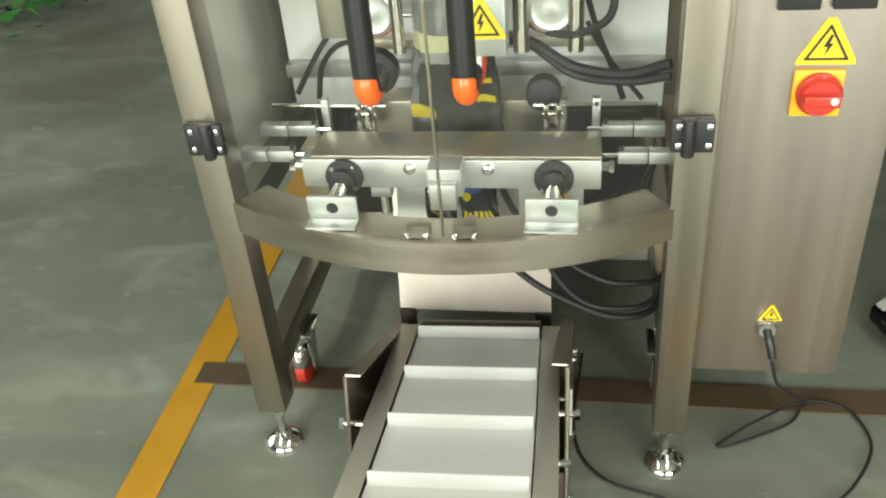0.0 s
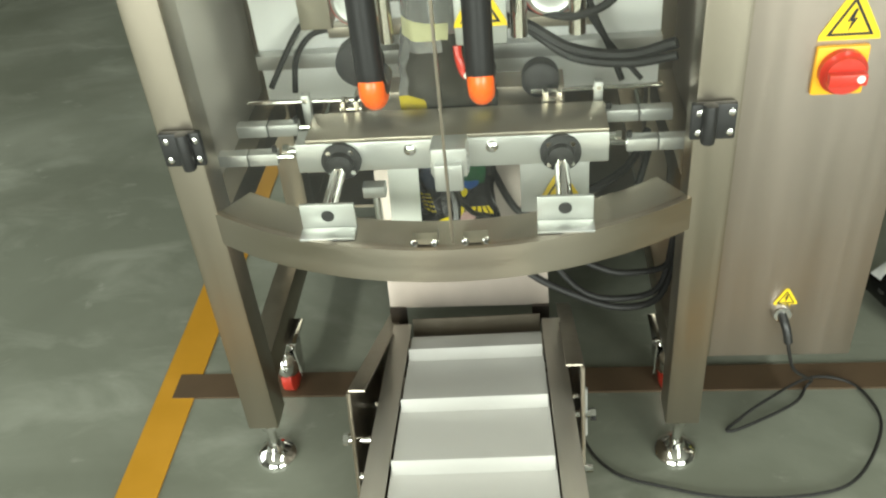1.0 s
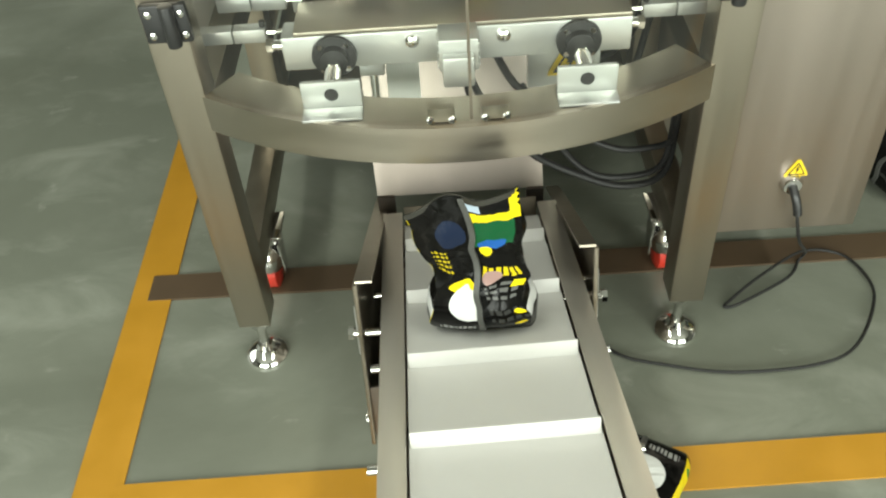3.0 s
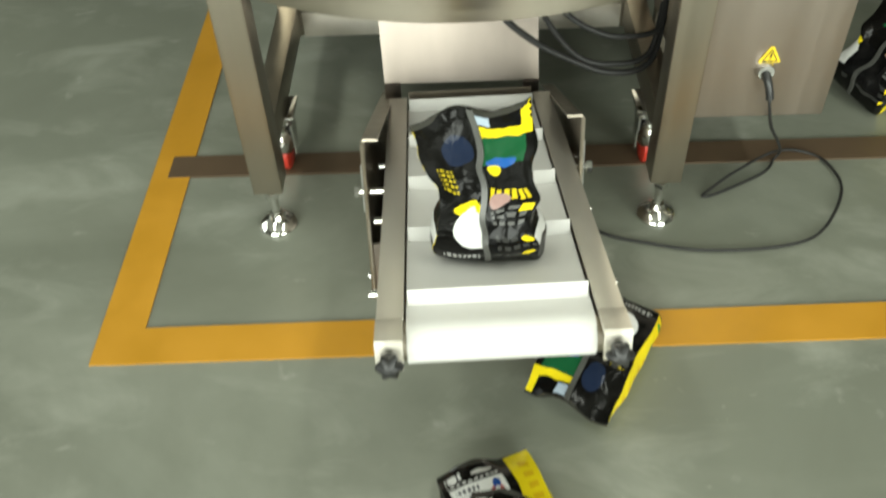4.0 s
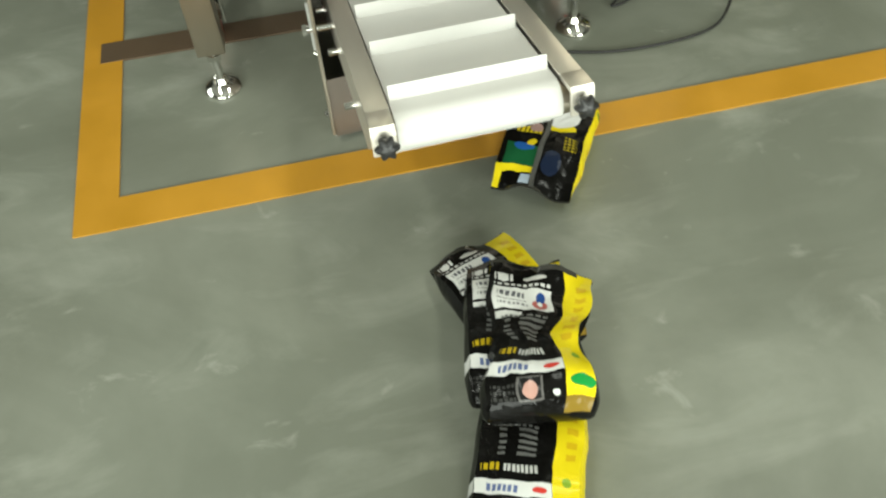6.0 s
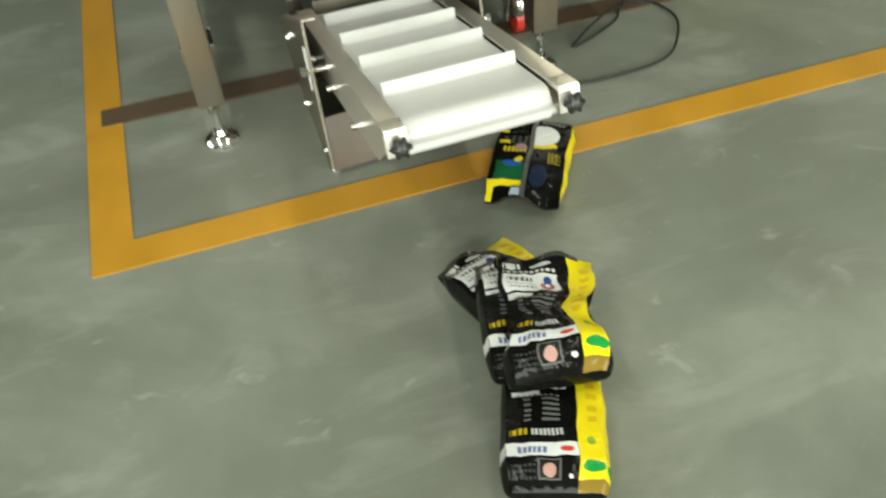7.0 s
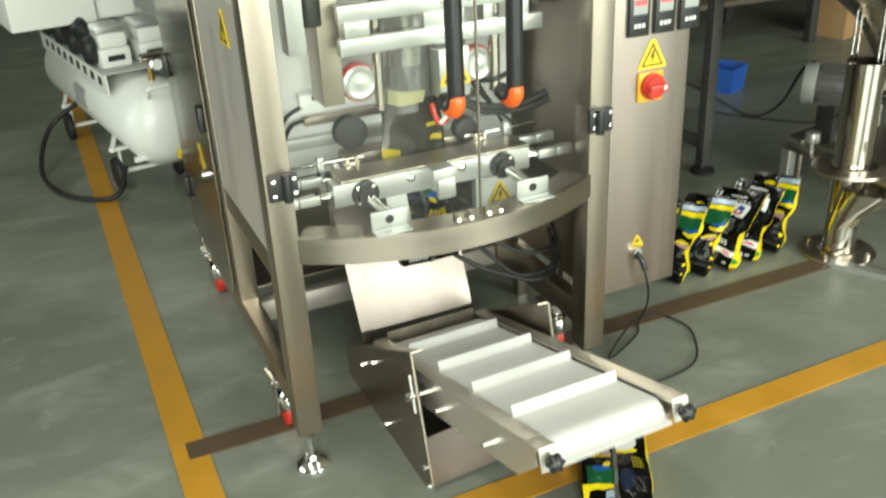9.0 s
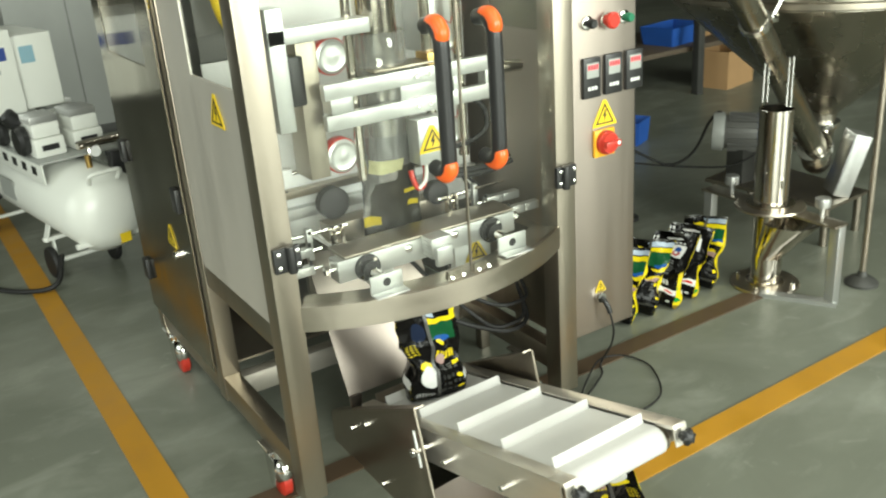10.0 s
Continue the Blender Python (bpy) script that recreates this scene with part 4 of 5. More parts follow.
def conveyor():
    root = thing("conveyor", "small inclined conveyor with white cleated belt on a steel stand", "conveyor")
    root.matrix_basis = CONV
    inv = CONV.inverted()
    loop = LOOP
    # belt
    bm = nb()
    n = 120
    rows = []
    for i in range(n):
        y, z, a = belt_point(loop * i / n)
        ny, nz = math.sin(-a), math.cos(a)
        rows.append([bm.verts.new((x, y - d * ny, z - d * nz)) for x, d in ((-BELT_HALF, 0), (BELT_HALF, 0), (BELT_HALF, 0.003), (-BELT_HALF, 0.003))])
    for i in range(n):
        a, b = rows[i], rows[(i + 1) % n]
        for k in range(4):
            bm.faces.new((a[k], a[(k + 1) % 4], b[(k + 1) % 4], b[k]))
    part("belt", bm, BELT, root, "white conveyor belt")
    for y in (0.0, BELT_LEN):
        part("roller", rod(nb(), (-BELT_HALF - 0.012, y, -BELT_R), (BELT_HALF + 0.012, y, -BELT_R), BELT_R - 0.0035, seg=32), STEEL, root)
    # cleats, built at the origin of the belt surface and carried round the loop
    cleats = []
    bm = nb()
    prof = [(-0.005, 0.0), (-0.0025, 0.004), (-0.0015, 0.021), (0.0015, 0.021), (0.0025, 0.004), (0.005, 0.0)]
    plate(bm, [(-BELT_HALF + 0.002, y, z) for y, z in prof], (1, 0, 0), 2 * BELT_HALF - 0.004)
    first = part("cleat", bm, BELT, root, "white upright belt cleat")
    cleats.append(first)
    for i in range(round(loop / PITCH) - 1):
        ob = new("cleat", first.data)
        ob.parent = root
        tagged(ob, "white upright belt cleat")
        cleats.append(ob)
    # side channels with turned-in top edges
    for s in (-1, 1):
        xi, xo = s * (BELT_HALF + 0.003), s * (BELT_HALF + 0.036)
        bm = nb()
        plate(bm, [(xo, -0.030, 0.006), (xo, -0.030, -0.030), (xo, 0.040, -0.072), (xo, BELT_LEN + 0.045, -0.072), (xo, BELT_LEN + 0.045, 0.006)], (-s, 0, 0), 0.003)
        box(bm, xi, xo, 0.0, BELT_LEN + 0.045, 0.003, 0.0062, 0.001)
        rail = part("side_rail", bm, RAIL, root, "brushed steel side rail of the conveyor")
        bm = nb()
        box(bm, xi + s * 0.001, xo + s * 0.001, -0.045, 0.0, -0.002, 0.0062, 0.001)
        box(bm, xi + s * 0.001, xo + s * 0.001, -0.047, -0.043, -0.036, 0.004, 0.001)
        part("end_cap", bm, RAIL, rail)
        # star knob
        bm = nb()
        kx = (xi + xo) / 2
        star = []
        for y, r0, lobe in ((-0.047, 0.008, 0.0), (-0.055, 0.008, 0.0), (-0.057, 0.0125, 0.20), (-0.062, 0.0142, 0.22), (-0.069, 0.0134, 0.20), (-0.073, 0.009, 0.05), (-0.075, 0.004, 0.0)):
            star.append([bm.verts.new((kx + r0 * (1 + lobe * math.cos(6 * a)) * math.cos(a), y, -0.016 + r0 * (1 + lobe * math.cos(6 * a)) * math.sin(a))) for a in (2 * math.pi * k / 36 for k in range(36))])
        for ra, rb in zip(star, star[1:]):
            for k in range(36):
                bm.faces.new((ra[k], ra[(k + 1) % 36], rb[(k + 1) % 36], rb[k]))
        bm.faces.new(star[0][::-1])
        bm.faces.new(star[-1])
        part("knob", bm, BLACK_PL, root, "black star knob")
        for y in (0.13, 0.33, 0.52):
            part("wing_bolt", rod(nb(), (xo, y, -0.045), (xo + s * 0.018, y, -0.045), 0.006, seg=10), CHROME, rail)
    part("cross_tray", box(nb(), -BELT_HALF - 0.03, BELT_HALF + 0.03, 0.05, BELT_LEN - 0.02, -0.070, -0.066, 0), STEEL_DARK, root)
    part("rear_guard", box(nb(), -BELT_HALF, BELT_HALF, BELT_LEN + 0.034, BELT_LEN + 0.037, -0.07, 0.02, 0), STEEL_DARK, root)
    # stand, given in the hall's metres and brought into the conveyor's space
    for x, s, dy in ((-0.158, -1, 0.0), (0.182, 1, 0.045)):
        out = [(x, 0.32, 0.0), (x, 0.32, 0.085), (x, -0.112 + dy, 0.300), (x, -0.186 + dy, 0.028), (x, -0.150 + dy, 0.0)]
        bm = plate(nb(), out, (s, 0, 0), 0.003)
        p0, p1, p2 = Vector(out[1]), Vector(out[2]), Vector(out[3])
        plate(bm, [p0, p1, p1 + Vector((-s * 0.024, 0, 0)), p0 + Vector((-s * 0.024, 0, 0))], (0, 0.46, 0.88), 0.003)
        rod(bm, p1 + Vector((0, -0.002, 0.0)), p2 + Vector((0, -0.002, 0)), 0.0035, seg=8)
        bm.transform(inv)
        st = part("stand_plate", bm, STEEL_DARK, root, "folded steel stand plate")
        bm = rod(nb(), (x - s * 0.045, -0.118 + dy, 0.205), (x + s * 0.016, -0.118 + dy, 0.205), 0.0065, seg=12)
        rod(bm, (x + s * 0.012, -0.118 + dy, 0.205), (x + s * 0.020, -0.118 + dy, 0.205), 0.010, seg=6)
        bm.transform(inv)
        part("clamp_bolt", bm, CHROME, st)
        bm = rod(nb(), (x + s * 0.004, -0.108 + dy, 0.25), (x + s * 0.004, -0.128 + dy, 0.17), 0.004, seg=8)
        bm.transform(inv)
        part("slot_edge", bm, ALU, st)
        for by, bz in ((0.06, 0.02), (0.12, 0.15), (0.20, 0.10), (-0.160 + dy, 0.055)):
            bm = rod(nb(), (x, by, bz), (x + s * 0.010, by, bz), 0.0055, seg=8)
            rod(bm, (x + s * 0.005, by, bz), (x + s * 0.007, by, bz), 0.008, seg=8)
            bm.transform(inv)
            part("bolt", bm, CHROME, st)
    bm = plate(nb(), [(-0.155, -0.178, 0.012), (0.178, -0.145, 0.012), (0.178, -0.125, 0.125), (-0.155, -0.158, 0.125)], (0, 1, 0), 0.003)
    bm.transform(inv)
    part("stand_front", bm, SLIDE, root, "steel cross panel at the foot of the stand")
    for x in (-0.150, 0.174):
        bm = rod(nb(), (x, -0.155, 0.0), (x, -0.155, 0.022), 0.008, 0.006)
        bm.transform(inv)
        part("stand_foot", bm, WHITE_PAINT, root)
    return root, cleats


CONVEYOR, CLEATS = conveyor()

# ---- bags ----
BAG_W, BAG_D, BAG_H = 0.144, 0.066, 0.230


def bag_form(v, upright):
    """Width, depth and fullness at the relative height v."""
    if upright:
        fill = 1.0 if v < 0.25 else max(0.0, 1 - ((v - 0.25) / 0.55)) ** 1.2 if v < 0.80 else 0.0
        w = BAG_W * (0.98 - 0.20 * math.exp(-((v - 0.40) / 0.16) ** 2) - 0.02 * v)
        d = BAG_D * 0.98 * (0.14 + 0.86 * fill) + 0.003
        if v > 0.8:
            d *= 1 - 0.85 * (v - 0.8) / 0.2
    else:
        fill = max(0.0, 1 - max(0, (v - 0.62) / 0.38) ** 2.2)
        w = BAG_W * (0.94 - 0.02 * math.sin(math.pi * min(1, v * 1.3)))
        d = BAG_D * (0.66 + 0.10 * math.sin(math.pi * min(1, v * 1.1))) * fill + 0.003
    if v < 0.16:
        k = math.sqrt(v / 0.16)
        w, d = w * (0.86 + 0.14 * k), d * (0.30 + 0.70 * k)
    return w, d, fill


def bag_mesh(seed, upright=True, back=0.855, front=0.48, skew=0.0, sway=0.0):
    """A filled pouch with side gussets: base at z = 0, front towards -y. Lying pouches show one gusset beside the front."""
    rng = random.Random(seed)
    nf, ns, nz = 16, 6, 30
    spans = ((0.0, front), (0.36, 0.495), (0.5, back), (0.002, 0.012))
    if upright:
        spans = ((0.0, front), (0.012, 0.002), (0.5, back), (0.002, 0.012))
    if front < 0.40:
        spans = ((0.08, front), (0.395, 0.33), (0.669, 0.715), (0.825, 0.893))
    bm = nb()
    uvl = bm.loops.layers.uv.new("film")
    off = Vector((rng.uniform(0, 50), rng.uniform(0, 50), rng.uniform(0, 50)))
    rings, us = [], []
    for j in range(nz + 1):
        v = j / nz
        z = BAG_H * v
        w, d, fill = bag_form(v, upright)
        fold = (0.010 if upright else 0.005) * (1 - fill)
        ring, us = [], []
        for side in range(4):
            count = nf if side % 2 == 0 else ns
            for i in range(count):
                t = i / count
                lump = math.sin(math.pi * t)
                x, y = ((-w / 2 + w * t, -d / 2 * (1 + 0.25 * fill * lump)), (w / 2 + (0.007 * fill - fold) * lump, -d / 2 + d * t), (w / 2 - w * t, d / 2 * (1 + 0.25 * fill * lump)), (-w / 2 - (0.007 * fill - fold) * lump, d / 2 - d * t))[side]
                u0, u1 = spans[side]
                p = Vector((x + sway * v * v, y, z + skew * x * max(0.0, v - 0.3)))
                loose = 1.0 + 1.2 * math.exp(-((v - 0.52) / 0.2) ** 2)
                q = (noise.noise_vector(p * 22 + off) * (0.0046 if upright else 0.0022) + noise.noise_vector(p * Vector((1, 1, 0.4)) * 60 + off) * (0.0032 if upright else 0.0018)) * (loose if upright else 1.2)
                if v < 0.06:
                    q *= v / 0.06
                if v > 0.85:
                    q.y *= 0.6
                    q.y += 0.010 * math.sin(8 * x / w + off.x) * (v - 0.85) / 0.15
                    q.z += 0.002 * noise.noise(Vector((x * 14, off.y, 0))) * (v - 0.85) / 0.15
                ring.append(bm.verts.new(p + q))
                us.append(u0 + (u1 - u0) * t)
        rings.append(ring)
    n = len(rings[0])
    for j in range(nz):
        for i in range(n):
            k = (i + 1) % n
            f = bm.faces.new((rings[j][i], rings[j][k], rings[j + 1][k], rings[j + 1][i]))
            u0 = us[i]
            u1 = us[k] if k and us[k] > u0 and k not in (nf, nf + ns, 2 * nf + ns) else u0 + (us[i] - us[i - 1])
            for loop, uv in zip(f.loops, ((u0, j / nz), (u1, j / nz), (u1, (j + 1) / nz), (u0, (j + 1) / nz))):
                loop[uvl].uv = uv
    for ring in (rings[0][::-1], rings[-1]):
        f = bm.faces.new(ring)
        for loop in f.loops:
            loop[uvl].uv = (0.02, 0.02)
    return bm


def bag(m, seed, label, group="", upright=True, seam=True, back=0.855, front=0.48, skew=0.0, sway=0.0):
    root = thing("product_bag", label, "bag", group=group)
    root.matrix_basis = m
    pouch = part("pouch", bag_mesh(seed, upright, back, front, skew, sway), FILM, root)
    # crimped seal along the mouth
    me = pouch.data
    top = [v.co.copy() for v in list(me.vertices)[-44:]]
    bm = nb()
    lo = [bm.verts.new(p + Vector((0, math.copysign(0.0012, p.y), -0.007))) for p in top]
    hi = [bm.verts.new(p + Vector((0, math.copysign(0.0012, p.y), 0.0015))) for p in top]
    for i in range(len(top)):
        k = (i + 1) % len(top)
        bm.faces.new((lo[i], lo[k], hi[k], hi[i]))
    bm.faces.new(hi)
    bm.faces.new(lo[::-1])
    part("top_seal", bm, SEAL, root, "crimped top seal")
    if seam:
        # the back seam follows the pouch's own back, column by column
        me = pouch.data
        nf, ns, nz = 16, 6, 30
        ring = 2 * (nf + ns)
        bm = nb()
        rows = []
        for j in range(nz + 1):
            c = me.vertices[j * ring + nf + ns + nf // 2].co
            rows.append([bm.verts.new((c.x + dx, c.y + dy, c.z)) for dx, dy in ((-0.0042, -0.002), (-0.0038, 0.0030), (0.0038, 0.0025), (0.0042, -0.002))])
        for a, b in zip(rows, rows[1:]):
            for k in range(4):
                bm.faces.new((a[k], a[(k + 1) % 4], b[(k + 1) % 4], b[k]))
        part("back_seam", bm, SEAM, root, "grey heat-sealed back seam")
    return root


def lying(x, y, z, yaw, tip=0.0, face_up=True):
    """A pouch on its back (printed front up), centred at x, y; its top points along +y turned by yaw."""
    m = pose(x, y, z, 0, 0, yaw) @ pose(0, 0, 0, -90 + tip, 0, 0)
    if not face_up:
        m = m @ pose(0, 0, 0, 0, 0, 180)
    return m @ Matrix.Translation((0, 0, -BAG_H / 2))


REST = lying(0.045, -0.748, 0.117, -10, 2)
bag(lying(0.044, -0.615, 0.030, 18), 3, "filled black and yellow pouch lying face up beneath others", "heap of pouches", upright=False, seam=False)
bag(lying(0.012, -0.867, 0.030, -20), 4, "filled black and yellow pouch lying face up at the heap's edge", "heap of pouches", upright=False, seam=False)
bag(lying(0.037, -0.702, 0.075, -12, 2), 5, "filled black and yellow pouch lying face up on two others", "heap of pouches", upright=False, seam=False)
bag(lying(0.194, -0.312, 0.030, 150, 0, False), 6, "black pouch lying face down with its seam up on the floor", "heap of pouches", upright=False)
BAG_A = bag(pose(0, 0, 0), 11, "freshly filled black and yellow pouch dropping onto the belt", "filled pouches", skew=-0.38, sway=0.024)
BAG_B = bag(pose(0, 0, 0), 12, "freshly filled black pouch hanging below the sealing jaws", "filled pouches", skew=-0.1, sway=0.02)
for i, (x, y, lean, yaw, skew) in enumerate(((0.815, 0.36, 19, 118, -0.25), (0.905, 0.36, 22, 124, -0.4), (1.00, 0.350, 24, -66, 0.3), (1.090, 0.365, 22, -54, 0.15), (1.19, 0.372, 16, 114, -0.3))):
    face_out = yaw < 0
    bag(pose(x, y, 0.012, 0, lean, 0) @ pose(0, 0, 0, 0, 0, yaw), 20 + i, "black and yellow pouch standing in a leaning row, " + ("white label outward" if face_out else "plain back outward"), "leaning row of pouches", seam=not face_out, back=0.858, front=0.354, skew=skew)


# ---- the film tube above the jaws ----
def film_tube():
    """The film web: round on the forming tube above, pressed flat between the jaws below."""
    root = thing("film_tube", "printed black and clear film drawn down over a forming tube", "packaging film", at=(-0.002, 0.19, 0.0))
    n, rows_n, z0, z1 = 40, 44, 0.565, 1.02

    def web(name, keep, material, label):
        bm = nb()
        rows = []
        for j in range(rows_n + 1):
            z = z0 + (z1 - z0) * j / rows_n
            k = min(1.0, max(0.0, (z - 0.60) / 0.17))
            k = k * k * (3 - 2 * k)
            hx, hy = 0.074 + (0.058 - 0.074) * k, 0.010 + (0.055 - 0.010) * k
            row = []
            for i in range(n):
                a = 2 * math.pi * i / n
                p = Vector((hx * math.cos(a), hy * math.sin(a), z))
                q = noise.noise_vector(p * 30) * 0.006 * (1.3 - k) + noise.noise_vector(Vector((p.x, p.y, p.z * 0.3)) * 70) * 0.0025
                row.append(bm.verts.new(p + q))
            rows.append(row)
        for j in range(rows_n):
            for i in range(n):
                if keep(z0 + (z1 - z0) * (j + 0.5) / rows_n, 360 * (i + 0.5) / n):
                    bm.faces.new((rows[j][i], rows[j][(i + 1) % n], rows[j + 1][(i + 1) % n], rows[j + 1][i]))
        bmesh.ops.delete(bm, geom=[v for v in bm.verts if not v.link_faces], context="VERTS")
        return part(name, bm, material, root, label)

    def kind(z, a):
        facing = 180 <= a < 360
        if facing and 0.592 < z < 0.614 and 190 < a < 246 or 0.655 < z < 0.672 and 292 < a < 322 or 0.622 < z < 0.635 and 300 < a < 330:
            return "yellow"
        if facing and 0.715 < z < 0.755 and 195 < a < 275:
            return "pale"
        if facing and a > 268 and z < 0.735 or z < 0.60 or (facing and z < 0.70 and a > 215):
            return "black"
        if not facing and z < 0.78:
            return "black"
        return "clear"

    web("clear_web", lambda z, a: kind(z, a) == "clear", WEB, "clear grey film band")
    web("black_web", lambda z, a: kind(z, a) == "black", SEAL, "black printed film band")
    web("yellow_print", lambda z, a: kind(z, a) == "yellow", OLIVE_PRINT, "yellow printed mark on the film")
    web("pale_print", lambda z, a: kind(z, a) == "pale", PALE_PRINT, "pale yellow printed panel on the film")
    part("forming_tube", rod(nb(), (0, 0.0, 0.80), (0, 0.0, 1.64), 0.046, seg=32), POLISHED, root)


film_tube()


# ---- dosing machine at the side ----
def filler():
    root = thing("auger_filler", "stainless steel screw feeder with hopper, tube and stand", "filling machine")
    cx, cy = 1.386, 0.236
    right = Vector((0.604, -0.797, 0.0))
    # spare dosing tube on its bench stand
    base = part("base_plate", lathe(nb(), ((0.108, 0), (0.110, 0.004), (0.108, 0.009), (0.05, 0.0095)), (cx, cy, 0.0), (0, 0, 1), 44), STEEL_H, root)
    for a in (20, 110, 200, 290):
        part("bolt", lathe(nb(), ((0.007, 0), (0.007, 0.012), (0.004, 0.014)), (cx + 0.09 * math.cos(radians(a)), cy + 0.09 * math.sin(radians(a)), 0.008), (0, 0, 1), 8), CHROME, base)
    part("lower_tube", lathe(nb(), ((0.060, 0.0), (0.060, 0.006), (0.048, 0.008), (0.048, 0.245), (0.07, 0.247), (0.07, 0.253)), (cx, cy, 0.0095), (0, 0, 1), 40), POLISHED, root, "polished lower tube of the feeder")
    part("upper_tube", lathe(nb(), ((0.075, 0.0), (0.075, 0.008), (0.052, 0.010), (0.052, 0.31), (0.0495, 0.31), (0.0495, 0.20)), (cx, cy, 0.279), (0, 0, 1), 40), POLISHED, root, "polished upright feeder tube with open top")
    for off, back in ((-0.043, 0.0), (-0.031, 0.012), (0.026, -0.004), (0.038, 0.010)):
        q = Vector((cx, cy, 0)) + right * off + Vector((0.797, 0.604, 0)) * back
        part("thin_rod", rod(nb(), (q.x, q.y, 0.45), (q.x, q.y, 0.745), 0.0032, seg=8), CHROME, root)
    # flared outlet beside the tube
    bm = nb()
    loops = []
    for off, r, z in ((0.0, 0.049, 0.10), (0.030, 0.070, 0.16), (0.066, 0.095, 0.222), (0.068, 0.096, 0.226), (0.066, 0.091, 0.222), (0.034, 0.066, 0.165)):
        c = Vector((cx, cy, z)) + right * off
        loops.append([bm.verts.new(c + Vector((r * math.cos(2 * math.pi * k / 36), r * math.sin(2 * math.pi * k / 36), 0))) for k in range(36)])
    for la, lb in zip(loops, loops[1:]):
        for k in range(36):
            bm.faces.new((la[k], la[(k + 1) % 36], lb[(k + 1) % 36], lb[k]))
    part("outlet_funnel", bm, POLISHED, root, "flared steel outlet funnel")
    # flat bar on two legs carrying the tube's ring, with screw knobs
    bm = box(nb(), 1.368, 1.432, -0.012, 0.505, 0.262, 0.270, 0.002)
    bar = part("cross_plate", bm, STEEL_H, root)
    part("ring_plate", lathe(nb(), ((0.056, 0.0), (0.108, 0.0), (0.110, 0.003), (0.108, 0.008), (0.056, 0.008)), (cx, cy, 0.2705), (0, 0, 1), 44), STEEL_H, bar)
    for x, y in ((1.407, 0.004), (1.398, 0.488)):
        part("leg", box(nb(), x - 0.016, x + 0.016, y - 0.016, y + 0.016, 0.0, 0.2625, 0.002), ALU, root)
    part("foot_bar", plate(nb(), [(1.285, 0.178, 0.0), (1.313, 0.194, 0.0), (1.424, -0.006, 0.0), (1.394, -0.022, 0.0)], (0, 0, 1), 0.014), ALU, root)
    for x, y in ((1.397, 0.400), (1.412, 0.066)):
        bm = rod(nb(), (x, y, 0.268), (x, y, 0.306), 0.0075)
        rod(bm, (x, y, 0.304), (x, y, 0.334), 0.023, seg=22, bev=0.003)
        part("screw_knob", bm, ALU, root, "knurled silver screw knob")
    # hopper on three legs
    hx, hy = 1.96, 0.48
    part("hopper", lathe(nb(), ((0.050, 0.0), (0.055, 0.045), (0.535, 0.462), (0.550, 0.480), (0.550, 1.10), (0.542, 1.10)), (hx, hy, 0.385), (0, 0, 1), 64), HOPPER, root, "large conical steel hopper")
    part("rim_band", lathe(nb(), ((0.551, 0.0), (0.558, 0.004), (0.558, 0.022), (0.551, 0.026)), (hx, hy, 0.868), (0, 0, 1), 64), STEEL, root)
    bm = lathe(nb(), ((0.053, 0.0), (0.068, 0.003), (0.070, 0.014), (0.068, 0.025), (0.053, 0.028)), (hx, hy, 0.375), (0, 0, 1), 32)
    box(bm, hx - 0.075, hx - 0.055, hy - 0.065, hy - 0.045, 0.372, 0.405, 0.004)
    part("outlet_clamp", bm, CHROME, root, "bright clamp round the hopper outlet")
    for a in (231.7, 321.7, 51.7):
        x, y = hx + 0.568 * math.cos(radians(a)), hy + 0.568 * math.sin(radians(a))
        part("stand_leg", rod(nb(), (x, y, 0.02), (x, y, 0.98), 0.010, seg=14), STEEL, root)
        bm = lathe(nb(), ((0.052, 0), (0.052, 0.008), (0.038, 0.020), (0.016, 0.028), (0.013, 0.045)), (x, y, 0), (0, 0, 1), 24)
        part("stand_foot", bm, DARK_METAL, root)
    part("stand_ring", lathe(nb(), ((0.582, 0), (0.582, 0.03), (0.556, 0.03), (0.556, 0)), (hx, hy, 0.93), (0, 0, 1), 48), STEEL, root)
    # inclined screw pipe, elbow and drive on a low platform
    p0, p1 = Vector((0.79, 0.133, 1.35)), Vector((1.80, 0.375, 0.34))
    part("inclined_pipe", rod(nb(), p0, p1, 0.040, seg=28), HOPPER, root)
    mid, along = Vector((1.282, 0.251, 0.858)), (p1 - p0).normalized()
    bm = lathe(nb(), ((0.041, -0.012), (0.047, -0.010), (0.047, 0.010), (0.041, 0.012)), mid, along, 28)
    box(bm, mid.x + 0.030, mid.x + 0.060, mid.y - 0.035, mid.y - 0.010, mid.z - 0.002, mid.z + 0.022, 0.004)
    rod(bm, mid + Vector((0.045, -0.02, 0.01)), mid + Vector((0.075, -0.03, 0.065)), 0.006, seg=8)
    part("pipe_clamp", bm, CHROME, root, "chrome pipe clamp with a latch")
    part("elbow", hose(nb(), [(1.785, 0.372, 0.355), (1.815, 0.385, 0.310), (1.855, 0.41, 0.285), (1.90, 0.44, 0.295), (1.94, 0.47, 0.335), (1.96, 0.48, 0.385)], 0.050, 22), POLISHED, root)
    part("elbow_ring", lathe(nb(), ((0.042, -0.014), (0.060, -0.011), (0.060, 0.011), (0.042, 0.014)), (1.785, 0.372, 0.355), along, 28), CHROME, root)
    bm = nb()
    turn = Matrix.Translation((1.885, 0.325, 0.16)) @ Matrix.Rotation(radians(-35), 4, "Z") @ Matrix.Rotation(radians(16), 4, "Y") @ Matrix.Translation((0, 0, -0.16))
